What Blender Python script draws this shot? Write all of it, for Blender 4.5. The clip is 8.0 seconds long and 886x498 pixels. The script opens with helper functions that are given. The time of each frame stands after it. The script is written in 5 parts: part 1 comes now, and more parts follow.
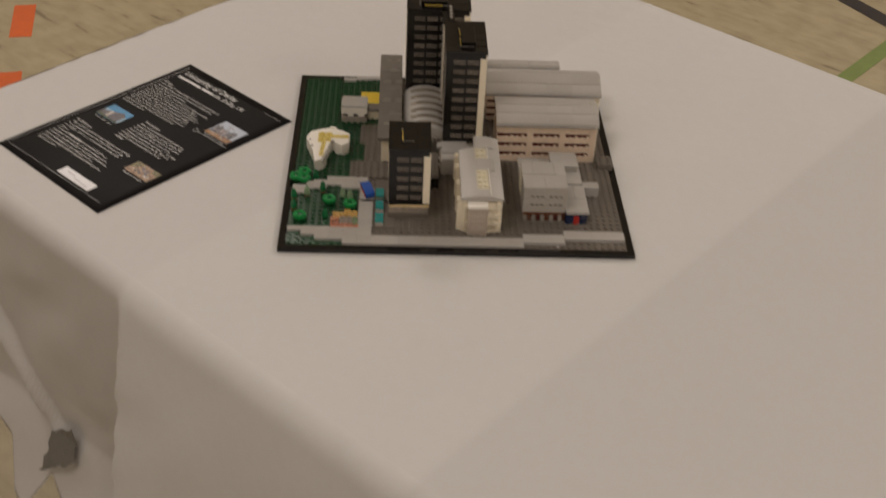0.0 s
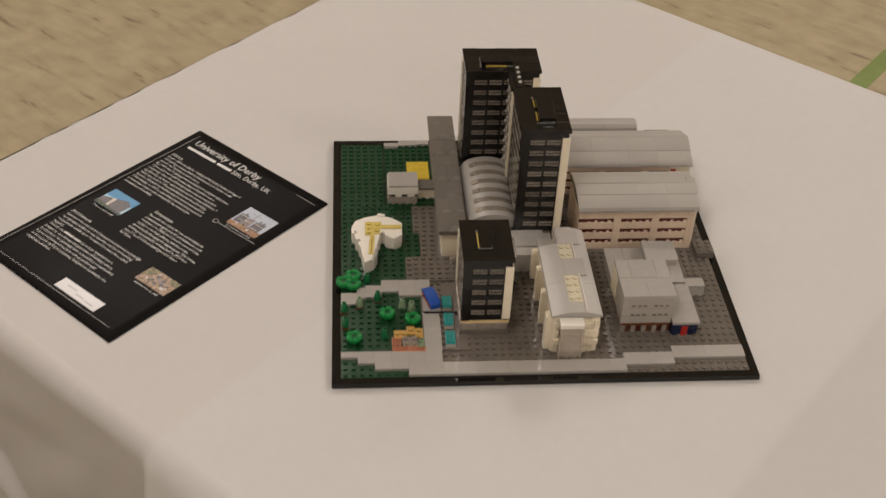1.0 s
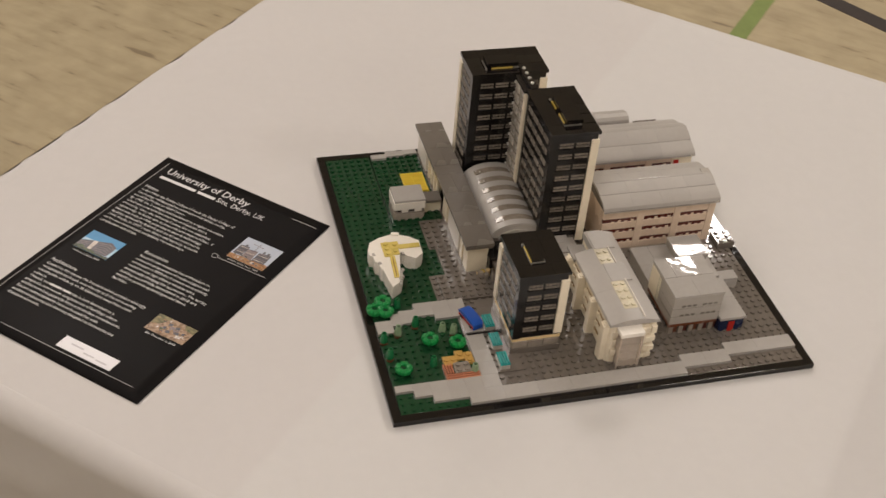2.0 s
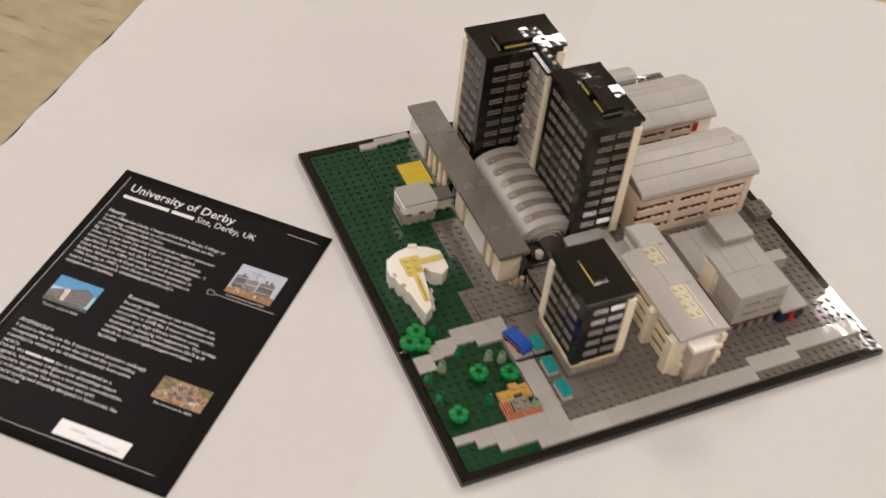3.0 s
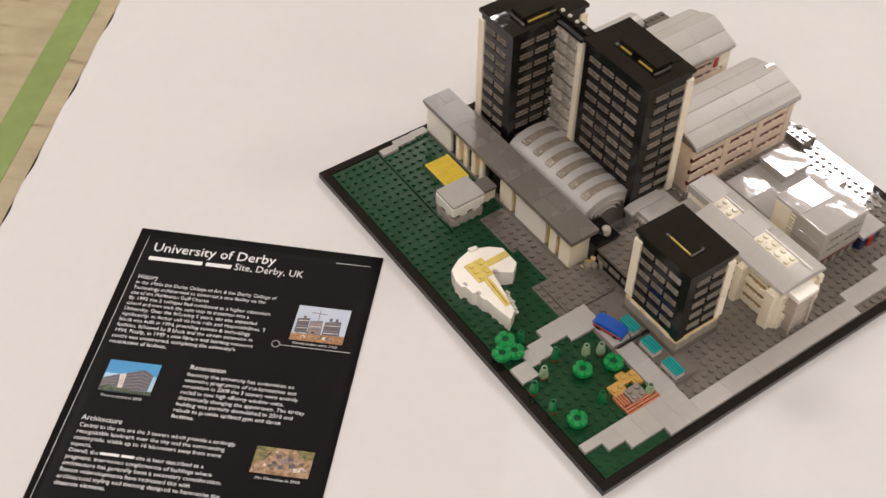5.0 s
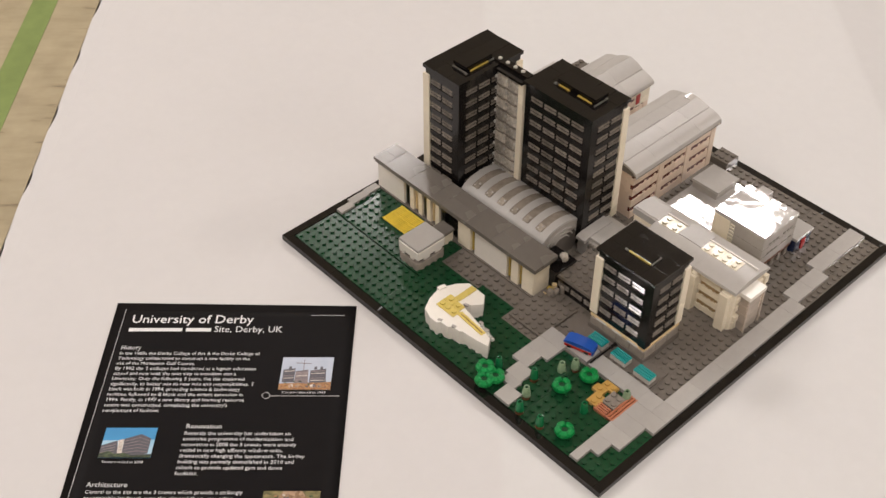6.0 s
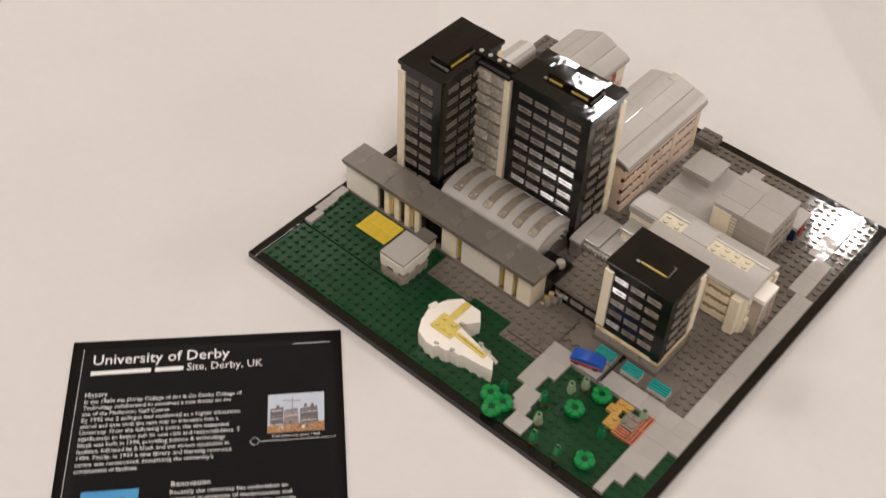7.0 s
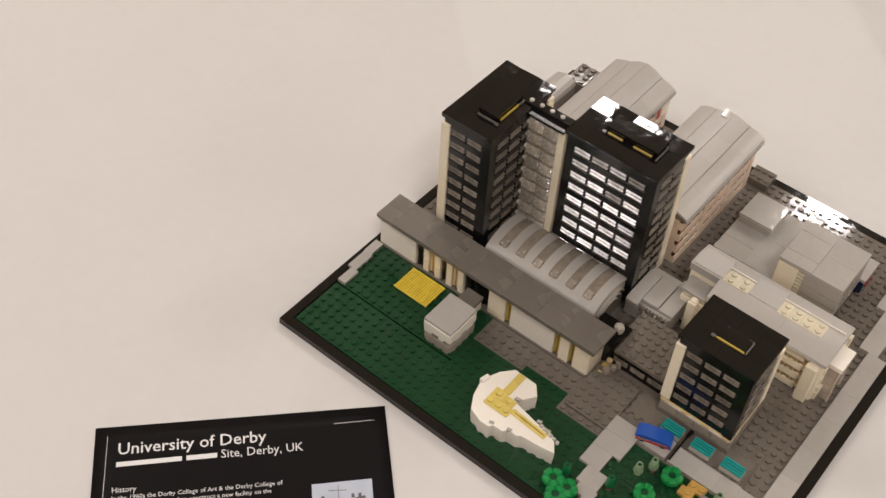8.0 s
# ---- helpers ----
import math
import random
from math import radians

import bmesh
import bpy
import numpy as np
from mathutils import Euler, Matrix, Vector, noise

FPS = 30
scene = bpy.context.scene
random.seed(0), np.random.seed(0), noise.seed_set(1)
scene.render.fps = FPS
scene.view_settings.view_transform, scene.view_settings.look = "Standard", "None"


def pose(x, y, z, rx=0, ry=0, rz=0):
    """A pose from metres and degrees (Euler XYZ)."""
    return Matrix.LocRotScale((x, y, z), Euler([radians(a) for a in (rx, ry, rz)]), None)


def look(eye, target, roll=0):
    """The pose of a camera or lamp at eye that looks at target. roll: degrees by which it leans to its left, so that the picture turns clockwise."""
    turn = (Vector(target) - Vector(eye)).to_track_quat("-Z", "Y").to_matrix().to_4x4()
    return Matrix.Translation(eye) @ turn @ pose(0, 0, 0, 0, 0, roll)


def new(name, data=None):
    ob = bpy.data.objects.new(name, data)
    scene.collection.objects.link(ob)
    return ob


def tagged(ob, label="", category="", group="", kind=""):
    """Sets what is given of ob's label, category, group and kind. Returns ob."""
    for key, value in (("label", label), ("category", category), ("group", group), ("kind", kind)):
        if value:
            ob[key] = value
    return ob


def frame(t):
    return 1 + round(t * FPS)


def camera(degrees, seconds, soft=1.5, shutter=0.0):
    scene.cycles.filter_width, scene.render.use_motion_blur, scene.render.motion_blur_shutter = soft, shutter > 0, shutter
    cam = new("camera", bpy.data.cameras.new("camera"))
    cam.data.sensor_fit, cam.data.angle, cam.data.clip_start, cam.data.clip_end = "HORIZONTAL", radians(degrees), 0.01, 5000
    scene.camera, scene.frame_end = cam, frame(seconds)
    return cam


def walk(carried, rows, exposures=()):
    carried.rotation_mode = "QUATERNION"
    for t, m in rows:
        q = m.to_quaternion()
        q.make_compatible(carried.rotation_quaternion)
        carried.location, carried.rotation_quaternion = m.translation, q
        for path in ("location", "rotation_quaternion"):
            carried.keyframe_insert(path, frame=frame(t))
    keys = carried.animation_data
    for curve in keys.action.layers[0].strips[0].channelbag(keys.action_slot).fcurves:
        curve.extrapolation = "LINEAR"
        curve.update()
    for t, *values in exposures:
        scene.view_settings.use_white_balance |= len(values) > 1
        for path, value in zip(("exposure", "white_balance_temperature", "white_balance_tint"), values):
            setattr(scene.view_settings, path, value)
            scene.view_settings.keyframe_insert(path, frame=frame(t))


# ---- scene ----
cam = camera(40.4, 8.0, 1.5, 0.4)
PATH = [
    (0, (0.129, -1.089, 1.58), (0.214, 0.507, 0.378), 3.0),
    (0.5, (0.066, -0.956, 1.575), (0.161, 0.669, 0.414), 1.7),
    (1, (0.022, -0.79, 1.567), (0.169, 0.751, 0.301), 2.7),
    (1.2, (0.0, -0.758, 1.557), (0.186, 0.778, 0.29), 2.9),
    (2.3, (-0.237, -0.646, 1.541), (0.303, 0.772, 0.238), 5.5),
    (2.5, (-0.251, -0.607, 1.546), (0.314, 0.753, 0.193), 5.6),
    (3, (-0.279, -0.443, 1.544), (0.379, 0.791, 0.115), 7.1),
    (3.5, (-0.266, -0.341, 1.524), (0.343, 0.847, 0.035), 5.0),
    (4, (-0.275, -0.311, 1.525), (0.353, 0.869, 0.037), 1.9),
    (4.5, (-0.31, -0.315, 1.517), (0.386, 0.843, 0.043), 2.0),
    (4.7, (-0.325, -0.31, 1.519), (0.386, 0.815, 0.026), 1.5),
    (5.8, (-0.46, -0.292, 1.529), (0.529, 0.741, 0.132), 0.7),
    (6, (-0.461, -0.318, 1.526), (0.532, 0.751, 0.158), 0.1),
    (6.5, (-0.468, -0.264, 1.525), (0.588, 0.737, 0.153), 0.8),
    (7, (-0.442, -0.17, 1.522), (0.622, 0.688, 0.062), 2.9),
    (7.5, (-0.4, -0.103, 1.516), (0.665, 0.735, 0.046), 1.4),
    (8, (-0.397, -0.046, 1.52), (0.666, 0.733, 0.015), 3.9),
]
walk(cam, [(t, look(eye, target, roll)) for t, eye, target, roll in PATH],
     ((0, -1.17, 7150, 10), (1, -0.88, 7100, 10), (2.5, -0.64, 6850, 10), (3.5, -0.35, 6550, 10), (4.5, -0.31, 6500, 10), (6.5, -0.41, 6600, 10), (8, -0.47, 6750, 10)))

# ---- light: ceiling panels of the hall (built with the ceiling below) ----
PANEL_WATTS = 36.0
PANEL_COLOR = (1.0, 0.94, 0.93)

from mathutils import noise

# ---- measures ----
U = 0.008                      # one stud
ZT = 0.75                      # top of the table
E1 = Vector((0.682, 0.731, 0)).normalized()    # the hall's and the table's two directions
E2 = Vector((0.731, -0.682, 0)).normalized()


# ---- materials ----
def nodes_of(name):
    m = bpy.data.materials.new(name)
    m.use_nodes = True
    return m, m.node_tree.nodes, m.node_tree.links, m.node_tree.nodes["Principled BSDF"]


def surface(name, color, rough=0.35, var=0.06, scale=180.0, rvar=0.12, bump=0.0, bscale=60.0, bdist=0.0005,
            metal=0.0, trans=0.0, ior=1.5, spec=0.5, sub=0.0, piece=0.05):
    """Colour and gloss that vary in two scales, and from piece to piece."""
    m, n, l, p = nodes_of(name)
    geo = n.new("ShaderNodeTexCoord")
    fine, broad = n.new("ShaderNodeTexNoise"), n.new("ShaderNodeTexNoise")
    fine.inputs["Scale"].default_value, broad.inputs["Scale"].default_value = scale, scale / 9
    fine.inputs["Detail"].default_value = broad.inputs["Detail"].default_value = 4
    l.new(geo.outputs["Object"], fine.inputs["Vector"]), l.new(geo.outputs["Object"], broad.inputs["Vector"])
    mix = n.new("ShaderNodeMath")
    mix.operation = "MULTIPLY_ADD"
    mix.inputs[1].default_value = 0.5
    l.new(fine.outputs["Fac"], mix.inputs[0])
    half = n.new("ShaderNodeMath")
    half.operation = "MULTIPLY"
    half.inputs[1].default_value = 0.5
    l.new(broad.outputs["Fac"], half.inputs[0]), l.new(half.outputs[0], mix.inputs[2])
    info = n.new("ShaderNodeObjectInfo")
    rnd = n.new("ShaderNodeMapRange")
    rnd.inputs["To Min"].default_value, rnd.inputs["To Max"].default_value = 1 - piece, 1 + piece
    l.new(info.outputs["Random"], rnd.inputs["Value"])
    val = n.new("ShaderNodeMapRange")
    val.inputs["From Min"].default_value, val.inputs["From Max"].default_value = 0.3, 0.7
    val.inputs["To Min"].default_value, val.inputs["To Max"].default_value = 1 - var, 1 + var
    l.new(mix.outputs[0], val.inputs["Value"])
    both = n.new("ShaderNodeMath")
    both.operation = "MULTIPLY"
    l.new(rnd.outputs[0], both.inputs[0]), l.new(val.outputs[0], both.inputs[1])
    hsv = n.new("ShaderNodeHueSaturation")
    hsv.inputs["Color"].default_value = (*color, 1)
    l.new(both.outputs[0], hsv.inputs["Value"]), l.new(hsv.outputs[0], p.inputs["Base Color"])
    rr = n.new("ShaderNodeMapRange")
    rr.inputs["From Min"].default_value, rr.inputs["From Max"].default_value = 0.3, 0.7
    rr.inputs["To Min"].default_value, rr.inputs["To Max"].default_value = max(rough * (1 - rvar), 0.01), min(rough * (1 + rvar), 1)
    l.new(broad.outputs["Fac"], rr.inputs["Value"]), l.new(rr.outputs[0], p.inputs["Roughness"])
    p.inputs["Metallic"].default_value, p.inputs["Transmission Weight"].default_value = metal, trans
    p.inputs["IOR"].default_value, p.inputs["Specular IOR Level"].default_value = ior, spec
    if sub:
        p.inputs["Subsurface Weight"].default_value, p.inputs["Subsurface Radius"].default_value = sub, (0.002, 0.002, 0.0015)
    if bump:
        b, wave = n.new("ShaderNodeBump"), n.new("ShaderNodeTexNoise")
        wave.inputs["Scale"].default_value, wave.inputs["Detail"].default_value = bscale, 2
        shift = n.new("ShaderNodeVectorMath")
        shift.operation = "ADD"
        turn = n.new("ShaderNodeVectorMath")
        turn.operation = "SCALE"
        turn.inputs[0].default_value = (7.3, 3.1, 5.7)
        l.new(info.outputs["Random"], turn.inputs["Scale"])
        l.new(geo.outputs["Object"], shift.inputs[0]), l.new(turn.outputs[0], shift.inputs[1])
        l.new(shift.outputs[0], wave.inputs["Vector"]), l.new(wave.outputs["Fac"], b.inputs["Height"])
        b.inputs["Strength"].default_value, b.inputs["Distance"].default_value = bump, bdist
        l.new(b.outputs[0], p.inputs["Normal"])
    return m


def plain(name, color, rough=0.5):
    m, n, l, p = nodes_of(name)
    p.inputs["Base Color"].default_value, p.inputs["Roughness"].default_value = (*color, 1), rough
    return m


def glow(name, color, strength):
    m, n, l, p = nodes_of(name)
    p.inputs["Base Color"].default_value = (0.8, 0.8, 0.8, 1)
    p.inputs["Emission Color"].default_value, p.inputs["Emission Strength"].default_value = (*color, 1), strength
    return m


def abs_(name, color, rough=0.22, bump=0.25, **more):
    return surface(name, color, rough, bump=bump, bscale=70, bdist=0.0004, **more)


BLACK = abs_("black_plastic", (0.0075, 0.0062, 0.0058), 0.16, 0.3, var=0.15, spec=0.4)
BLACK_TILE = surface("black_tile_plastic", (0.0075, 0.0062, 0.0058), 0.04, bump=0.3, bscale=45, bdist=0.0008, var=0.15, spec=0.45)
GREEN = abs_("dark_green_plastic", (0.0065, 0.046, 0.017), 0.20, var=0.1)
LEAF = abs_("bright_green_plastic", (0.003, 0.20, 0.045), 0.36, var=0.1, spec=0.25)
DARKGREY = abs_("dark_grey_plastic", (0.150, 0.130, 0.112), 0.06, var=0.10)
ROOFGREY = abs_("dark_grey_tile_plastic", (0.150, 0.133, 0.115), 0.26, 0.3, var=0.06)
GREY = abs_("light_grey_plastic", (0.385, 0.358, 0.325), 0.24, var=0.05)
GREYCURVE = abs_("light_grey_curved_plastic", (0.385, 0.363, 0.338), 0.38, 0.2, var=0.04)
GREYTILE = surface("light_grey_tile_plastic", (0.375, 0.355, 0.332), 0.05, bump=0.3, bscale=45, bdist=0.0010, var=0.05)
WHITE = abs_("white_plastic", (0.76, 0.72, 0.655), 0.25, var=0.03)
CREAM = abs_("cream_plastic", (0.80, 0.72, 0.57), 0.26, var=0.05)
TAN = abs_("tan_plastic", (0.66, 0.50, 0.27), 0.26, var=0.05)
PINK = abs_("pale_tan_brick_plastic", (0.74, 0.59, 0.46), 0.28, var=0.06)
MAROON = abs_("dark_red_plastic", (0.10, 0.022, 0.016), 0.28, var=0.1)
YELLOW = abs_("yellow_plastic", (0.78, 0.58, 0.07), 0.24, var=0.06)
AMBER = abs_("amber_plastic", (0.46, 0.33, 0.07), 0.20, var=0.08)
ORANGE = abs_("ochre_plastic", (0.48, 0.29, 0.08), 0.26, var=0.08)
BRICKRED = abs_("orange_red_plastic", (0.42, 0.15, 0.08), 0.28, var=0.08)
RED = abs_("red_plastic", (0.42, 0.02, 0.015), 0.25, var=0.06)
BLUE = abs_("blue_plastic", (0.02, 0.09, 0.42), 0.22, var=0.06)
NAVY = abs_("dark_blue_plastic", (0.007, 0.015, 0.05), 0.25, var=0.06)
TEAL = abs_("teal_plastic", (0.01, 0.28, 0.27), 0.24, var=0.06)
SAND = abs_("sand_green_plastic", (0.22, 0.31, 0.19), 0.28, var=0.06)
BROWN = abs_("reddish_brown_plastic", (0.14, 0.045, 0.02), 0.28, var=0.06)
SMOKE = abs_("smoke_glazing", (0.020, 0.017, 0.015), 0.08, 0.4, var=0.3, piece=0.3, spec=0.8)
RIB = surface("pale_smoke_ribs", (0.145, 0.125, 0.105), 0.11, var=0.8, scale=330, bump=0.1, bscale=300, bdist=0.0004, piece=0.3, spec=0.55)
CLEARLINK = surface("clear_link_brick", (0.64, 0.585, 0.51), 0.05, var=0.5, scale=420, bump=0.3, bscale=220, bdist=0.0006, trans=0.3, ior=1.45, piece=0.25)
CLEARNUB = surface("bright_clear_nub", (0.75, 0.72, 0.66), 0.05, var=0.2, scale=500, trans=0.4, ior=1.5, piece=0.2)
CLEARBASE = surface("pale_clear_plastic", (0.62, 0.60, 0.55), 0.15, var=0.06, trans=0.3, ior=1.45)
CLEARBAR = surface("dull_clear_bar", (0.20, 0.19, 0.17), 0.10, var=0.3, trans=0.4, ior=1.45)
CLEARWALL = surface("clear_brick", (0.66, 0.62, 0.56), 0.06, var=0.06, trans=0.35, ior=1.45, piece=0.05)
CLEARYELLOW = surface("warm_clear_tile", (0.84, 0.77, 0.59), 0.18, var=0.12, scale=260, bump=0.5, bscale=160, bdist=0.0008, trans=0.3, ior=1.45, piece=0.05)
CLOTH = surface("white_table_cover", (0.585, 0.573, 0.561), 0.75, var=0.02, scale=90, bump=0.3, bscale=22, bdist=0.004, spec=0.25, piece=0.0)
PAPERBLACK = surface("black_print", (0.005, 0.004, 0.0042), 0.5, var=0.15, scale=60, bump=0.1, bscale=20, bdist=0.001, piece=0.0, spec=0.1)
PAPERWHITE = surface("white_print", (0.70, 0.69, 0.69), 0.5, var=0.02, piece=0.0)
LABEL = surface("white_label_paper", (0.80, 0.79, 0.82), 0.5, var=0.03, piece=0.0)
DUCT = surface("grey_duct_tape", (0.16, 0.15, 0.14), 0.4, var=0.15, scale=120, bump=0.3, bscale=200, piece=0.0)
GREENTAPE = surface("green_floor_tape", (0.19, 0.25, 0.078), 0.5, var=0.14, scale=30, piece=0.05)
ORANGETAPE = surface("orange_floor_tape", (0.62, 0.12, 0.03), 0.5, var=0.1, scale=30, piece=0.05)
BLACKTAPE = surface("black_floor_tape", (0.03, 0.024, 0.024), 0.5, var=0.1, scale=30, piece=0.05)
WALLPAINT = surface("off_white_wall_paint", (0.66, 0.62, 0.56), 0.7, var=0.03, scale=8, bump=0.1, bscale=60, bdist=0.001, piece=0.0)
CEILPAINT = surface("white_ceiling_board", (0.74, 0.72, 0.68), 0.8, var=0.03, scale=20, bump=0.1, bscale=90, bdist=0.001, piece=0.0)
TABLEWOOD = surface("table_board", (0.42, 0.34, 0.25), 0.5, var=0.1, scale=20, piece=0.0)
STEEL = surface("grey_steel_tube", (0.32, 0.32, 0.33), 0.35, var=0.05, metal=0.9, piece=0.0)
LAMPFRAME = plain("white_lamp_frame", (0.75, 0.75, 0.74), 0.4)
LAMPGLOW = glow("lit_diffuser", PANEL_COLOR, 2.0)


def linoleum():
    """Beige marbled sheet floor: long dark streaks, mottling, scuffs."""
    m, n, l, p = nodes_of("beige_marbled_linoleum")
    tc, mp = n.new("ShaderNodeTexCoord"), n.new("ShaderNodeMapping")
    mp.vector_type = "TEXTURE"
    mp.inputs["Rotation"].default_value = (0, 0, radians(-43))
    mp.inputs["Scale"].default_value = (0.5, 0.11, 1)
    l.new(tc.outputs["Object"], mp.inputs["Vector"])
    streak, mottle, scuff = (n.new("ShaderNodeTexNoise") for _ in range(3))
    for tex, sc, det in ((streak, 4.0, 8), (mottle, 14.0, 7), (scuff, 1.4, 3)):
        tex.inputs["Scale"].default_value, tex.inputs["Detail"].default_value = sc, det
    l.new(mp.outputs[0], streak.inputs["Vector"])
    l.new(tc.outputs["Object"], mottle.inputs["Vector"]), l.new(tc.outputs["Object"], scuff.inputs["Vector"])
    ramp = n.new("ShaderNodeValToRGB")
    r = ramp.color_ramp
    r.elements[0].position, r.elements[0].color = 0.30, (0.21, 0.165, 0.105, 1)
    r.elements[1].position, r.elements[1].color = 0.55, (0.40, 0.335, 0.222, 1)
    mid = r.elements.new(0.37)
    mid.color = (0.36, 0.30, 0.196, 1)
    l.new(streak.outputs["Fac"], ramp.inputs["Fac"])
    tone = n.new("ShaderNodeValToRGB")
    tone.color_ramp.elements[0].position, tone.color_ramp.elements[0].color = 0.3, (0.86, 0.85, 0.82, 1)
    tone.color_ramp.elements[1].position, tone.color_ramp.elements[1].color = 0.7, (1.05, 1.05, 1.03, 1)
    l.new(mottle.outputs["Fac"], tone.inputs["Fac"])
    mul = n.new("ShaderNodeMix")
    mul.data_type, mul.blend_type = "RGBA", "MULTIPLY"
    mul.inputs["Factor"].default_value = 1
    l.new(ramp.outputs["Color"], mul.inputs["A"]), l.new(tone.outputs["Color"], mul.inputs["B"])
    l.new(mul.outputs["Result"], p.inputs["Base Color"])
    rr = n.new("ShaderNodeMapRange")
    rr.inputs["To Min"].default_value, rr.inputs["To Max"].default_value = 0.35, 0.6
    l.new(scuff.outputs["Fac"], rr.inputs["Value"]), l.new(rr.outputs[0], p.inputs["Roughness"])
    return m


FLOORMAT = linoleum()


def painted_panel_shade(m):
    """Paints the fold panels' shade into the cover's colour: darker outside the two creases."""
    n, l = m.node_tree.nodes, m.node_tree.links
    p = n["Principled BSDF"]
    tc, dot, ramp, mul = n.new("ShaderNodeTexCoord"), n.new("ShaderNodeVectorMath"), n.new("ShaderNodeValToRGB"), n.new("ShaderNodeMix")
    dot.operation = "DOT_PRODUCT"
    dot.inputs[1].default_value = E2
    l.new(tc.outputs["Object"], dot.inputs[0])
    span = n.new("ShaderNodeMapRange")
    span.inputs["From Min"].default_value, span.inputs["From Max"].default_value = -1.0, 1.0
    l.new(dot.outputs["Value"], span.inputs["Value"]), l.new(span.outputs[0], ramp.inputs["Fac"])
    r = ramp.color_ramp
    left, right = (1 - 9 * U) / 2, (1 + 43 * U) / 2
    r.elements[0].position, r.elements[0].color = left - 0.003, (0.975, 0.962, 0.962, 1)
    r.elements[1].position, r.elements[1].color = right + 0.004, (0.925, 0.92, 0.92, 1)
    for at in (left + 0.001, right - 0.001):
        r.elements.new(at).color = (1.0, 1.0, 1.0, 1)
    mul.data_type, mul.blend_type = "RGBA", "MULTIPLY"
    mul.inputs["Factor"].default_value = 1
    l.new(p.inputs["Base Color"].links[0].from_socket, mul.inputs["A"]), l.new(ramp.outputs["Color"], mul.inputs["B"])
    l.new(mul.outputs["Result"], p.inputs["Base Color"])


painted_panel_shade(CLOTH)


# ---- building helpers ----
class Geo:
    """A mesh in studs (u, v) and millimetres above the table (h)."""

    def __init__(self):
        self.v, self.f = [], []

    def add(self, verts, faces):
        o = len(self.v)
        self.v += verts
        self.f += [[o + i for i in q] for q in faces]
        return self

    def box(self, u0, v0, h0, u1, v1, h1, b=0.2):
        """A box with chamfered edges of b millimetres."""
        lo, hi = (u0 * 8, v0 * 8, h0), (u1 * 8, v1 * 8, h1)
        b = min(b, *[(q - p) * 0.3 for p, q in zip(lo, hi)])
        verts, idx = [], {}
        for i in (0, 1):
            for j in (0, 1):
                for k in (0, 1):
                    c = [(lo, hi)[s][a] for a, s in enumerate((i, j, k))]
                    for a in range(3):
                        q = [c[x] if x == a else c[x] + (b if (i, j, k)[x] == 0 else -b) for x in range(3)]
                        idx[i, j, k, a] = len(verts)
                        verts.append((q[0] / 8, q[1] / 8, q[2]))
        faces = []
        for a in range(3):
            x, y = [(1, 2), (2, 0), (0, 1)][a]
            for s in (0, 1):
                ring = []
                for p, q in ((0, 0), (1, 0), (1, 1), (0, 1)):
                    key = [0, 0, 0]
                    key[a], key[x], key[y] = s, p, q
                    ring.append(idx[(*key, a)])
                faces.append(ring if s else ring[::-1])
            for p in (0, 1):
                for q in (0, 1):
                    e = [0, 0, 0]
                    e[x], e[y] = p, q
                    e0, e1 = list(e), list(e)
                    e0[a], e1[a] = 0, 1
                    ring = [idx[(*e0, x)], idx[(*e1, x)], idx[(*e1, y)], idx[(*e0, y)]]
                    faces.append(ring if (p == q) else ring[::-1])
        for i in (0, 1):
            for j in (0, 1):
                for k in (0, 1):
                    ring = [idx[i, j, k, a] for a in range(3)]
                    faces.append(ring if (i + j + k) % 2 else ring[::-1])
        return self.add(verts, faces)

    def lathe(self, u, v, rings, n=12, caps=True):
        """Rings of (radius mm, h) round the upright axis at (u, v)."""
        verts, faces = [], []
        for r, h in rings:
            for i in range(n):
                a = 2 * math.pi * (i + 0.5) / n
                verts.append((u + r / 8 * math.cos(a), v + r / 8 * math.sin(a), h))
        for k in range(len(rings) - 1):
            for i in range(n):
                j = (i + 1) % n
                faces.append([k * n + i, k * n + j, (k + 1) * n + j, (k + 1) * n + i])
        if caps:
            faces.append(list(range(n))[::-1])
            faces.append([(len(rings) - 1) * n + i for i in range(n)])
        return self.add(verts, faces)

    def stud(self, u, v, h):
        return self.lathe(u, v, [(2.4, h - 0.3), (2.4, h + 1.6), (2.3, h + 1.7)], 10)

    def studs(self, u0, v0, u1, v1, h):
        nu, nv = max(1, round(u1 - u0)), max(1, round(v1 - v0))
        for i in range(nu):
            for j in range(nv):
                self.stud(u0 + (i + 0.5) * (u1 - u0) / nu, v0 + (j + 0.5) * (v1 - v0) / nv, h)
        return self

    def prism(self, poly, h0, h1, inset=0.15):
        """An upright prism over a polygon (counter-clockwise), its top edge chamfered."""
        n = len(poly)
        cu, cv = sum(p[0] for p in poly) / n, sum(p[1] for p in poly) / n
        def shrunk(k):
            return [(cu + (p[0] - cu) * k, cv + (p[1] - cv) * k) for p in poly]
        size = max(abs(p[0] - cu) + abs(p[1] - cv) for p in poly) * 8
        verts = [(*p, h0) for p in poly] + [(*p, h1 - inset) for p in poly] + [(*p, h1) for p in shrunk(1 - inset / size)]
        faces = [list(range(n))[::-1], [2 * n + i for i in range(n)]]
        for k in range(2):
            for i in range(n):
                j = (i + 1) % n
                faces.append([k * n + i, k * n + j, (k + 1) * n + j, (k + 1) * n + i])
        return self.add(verts, faces)

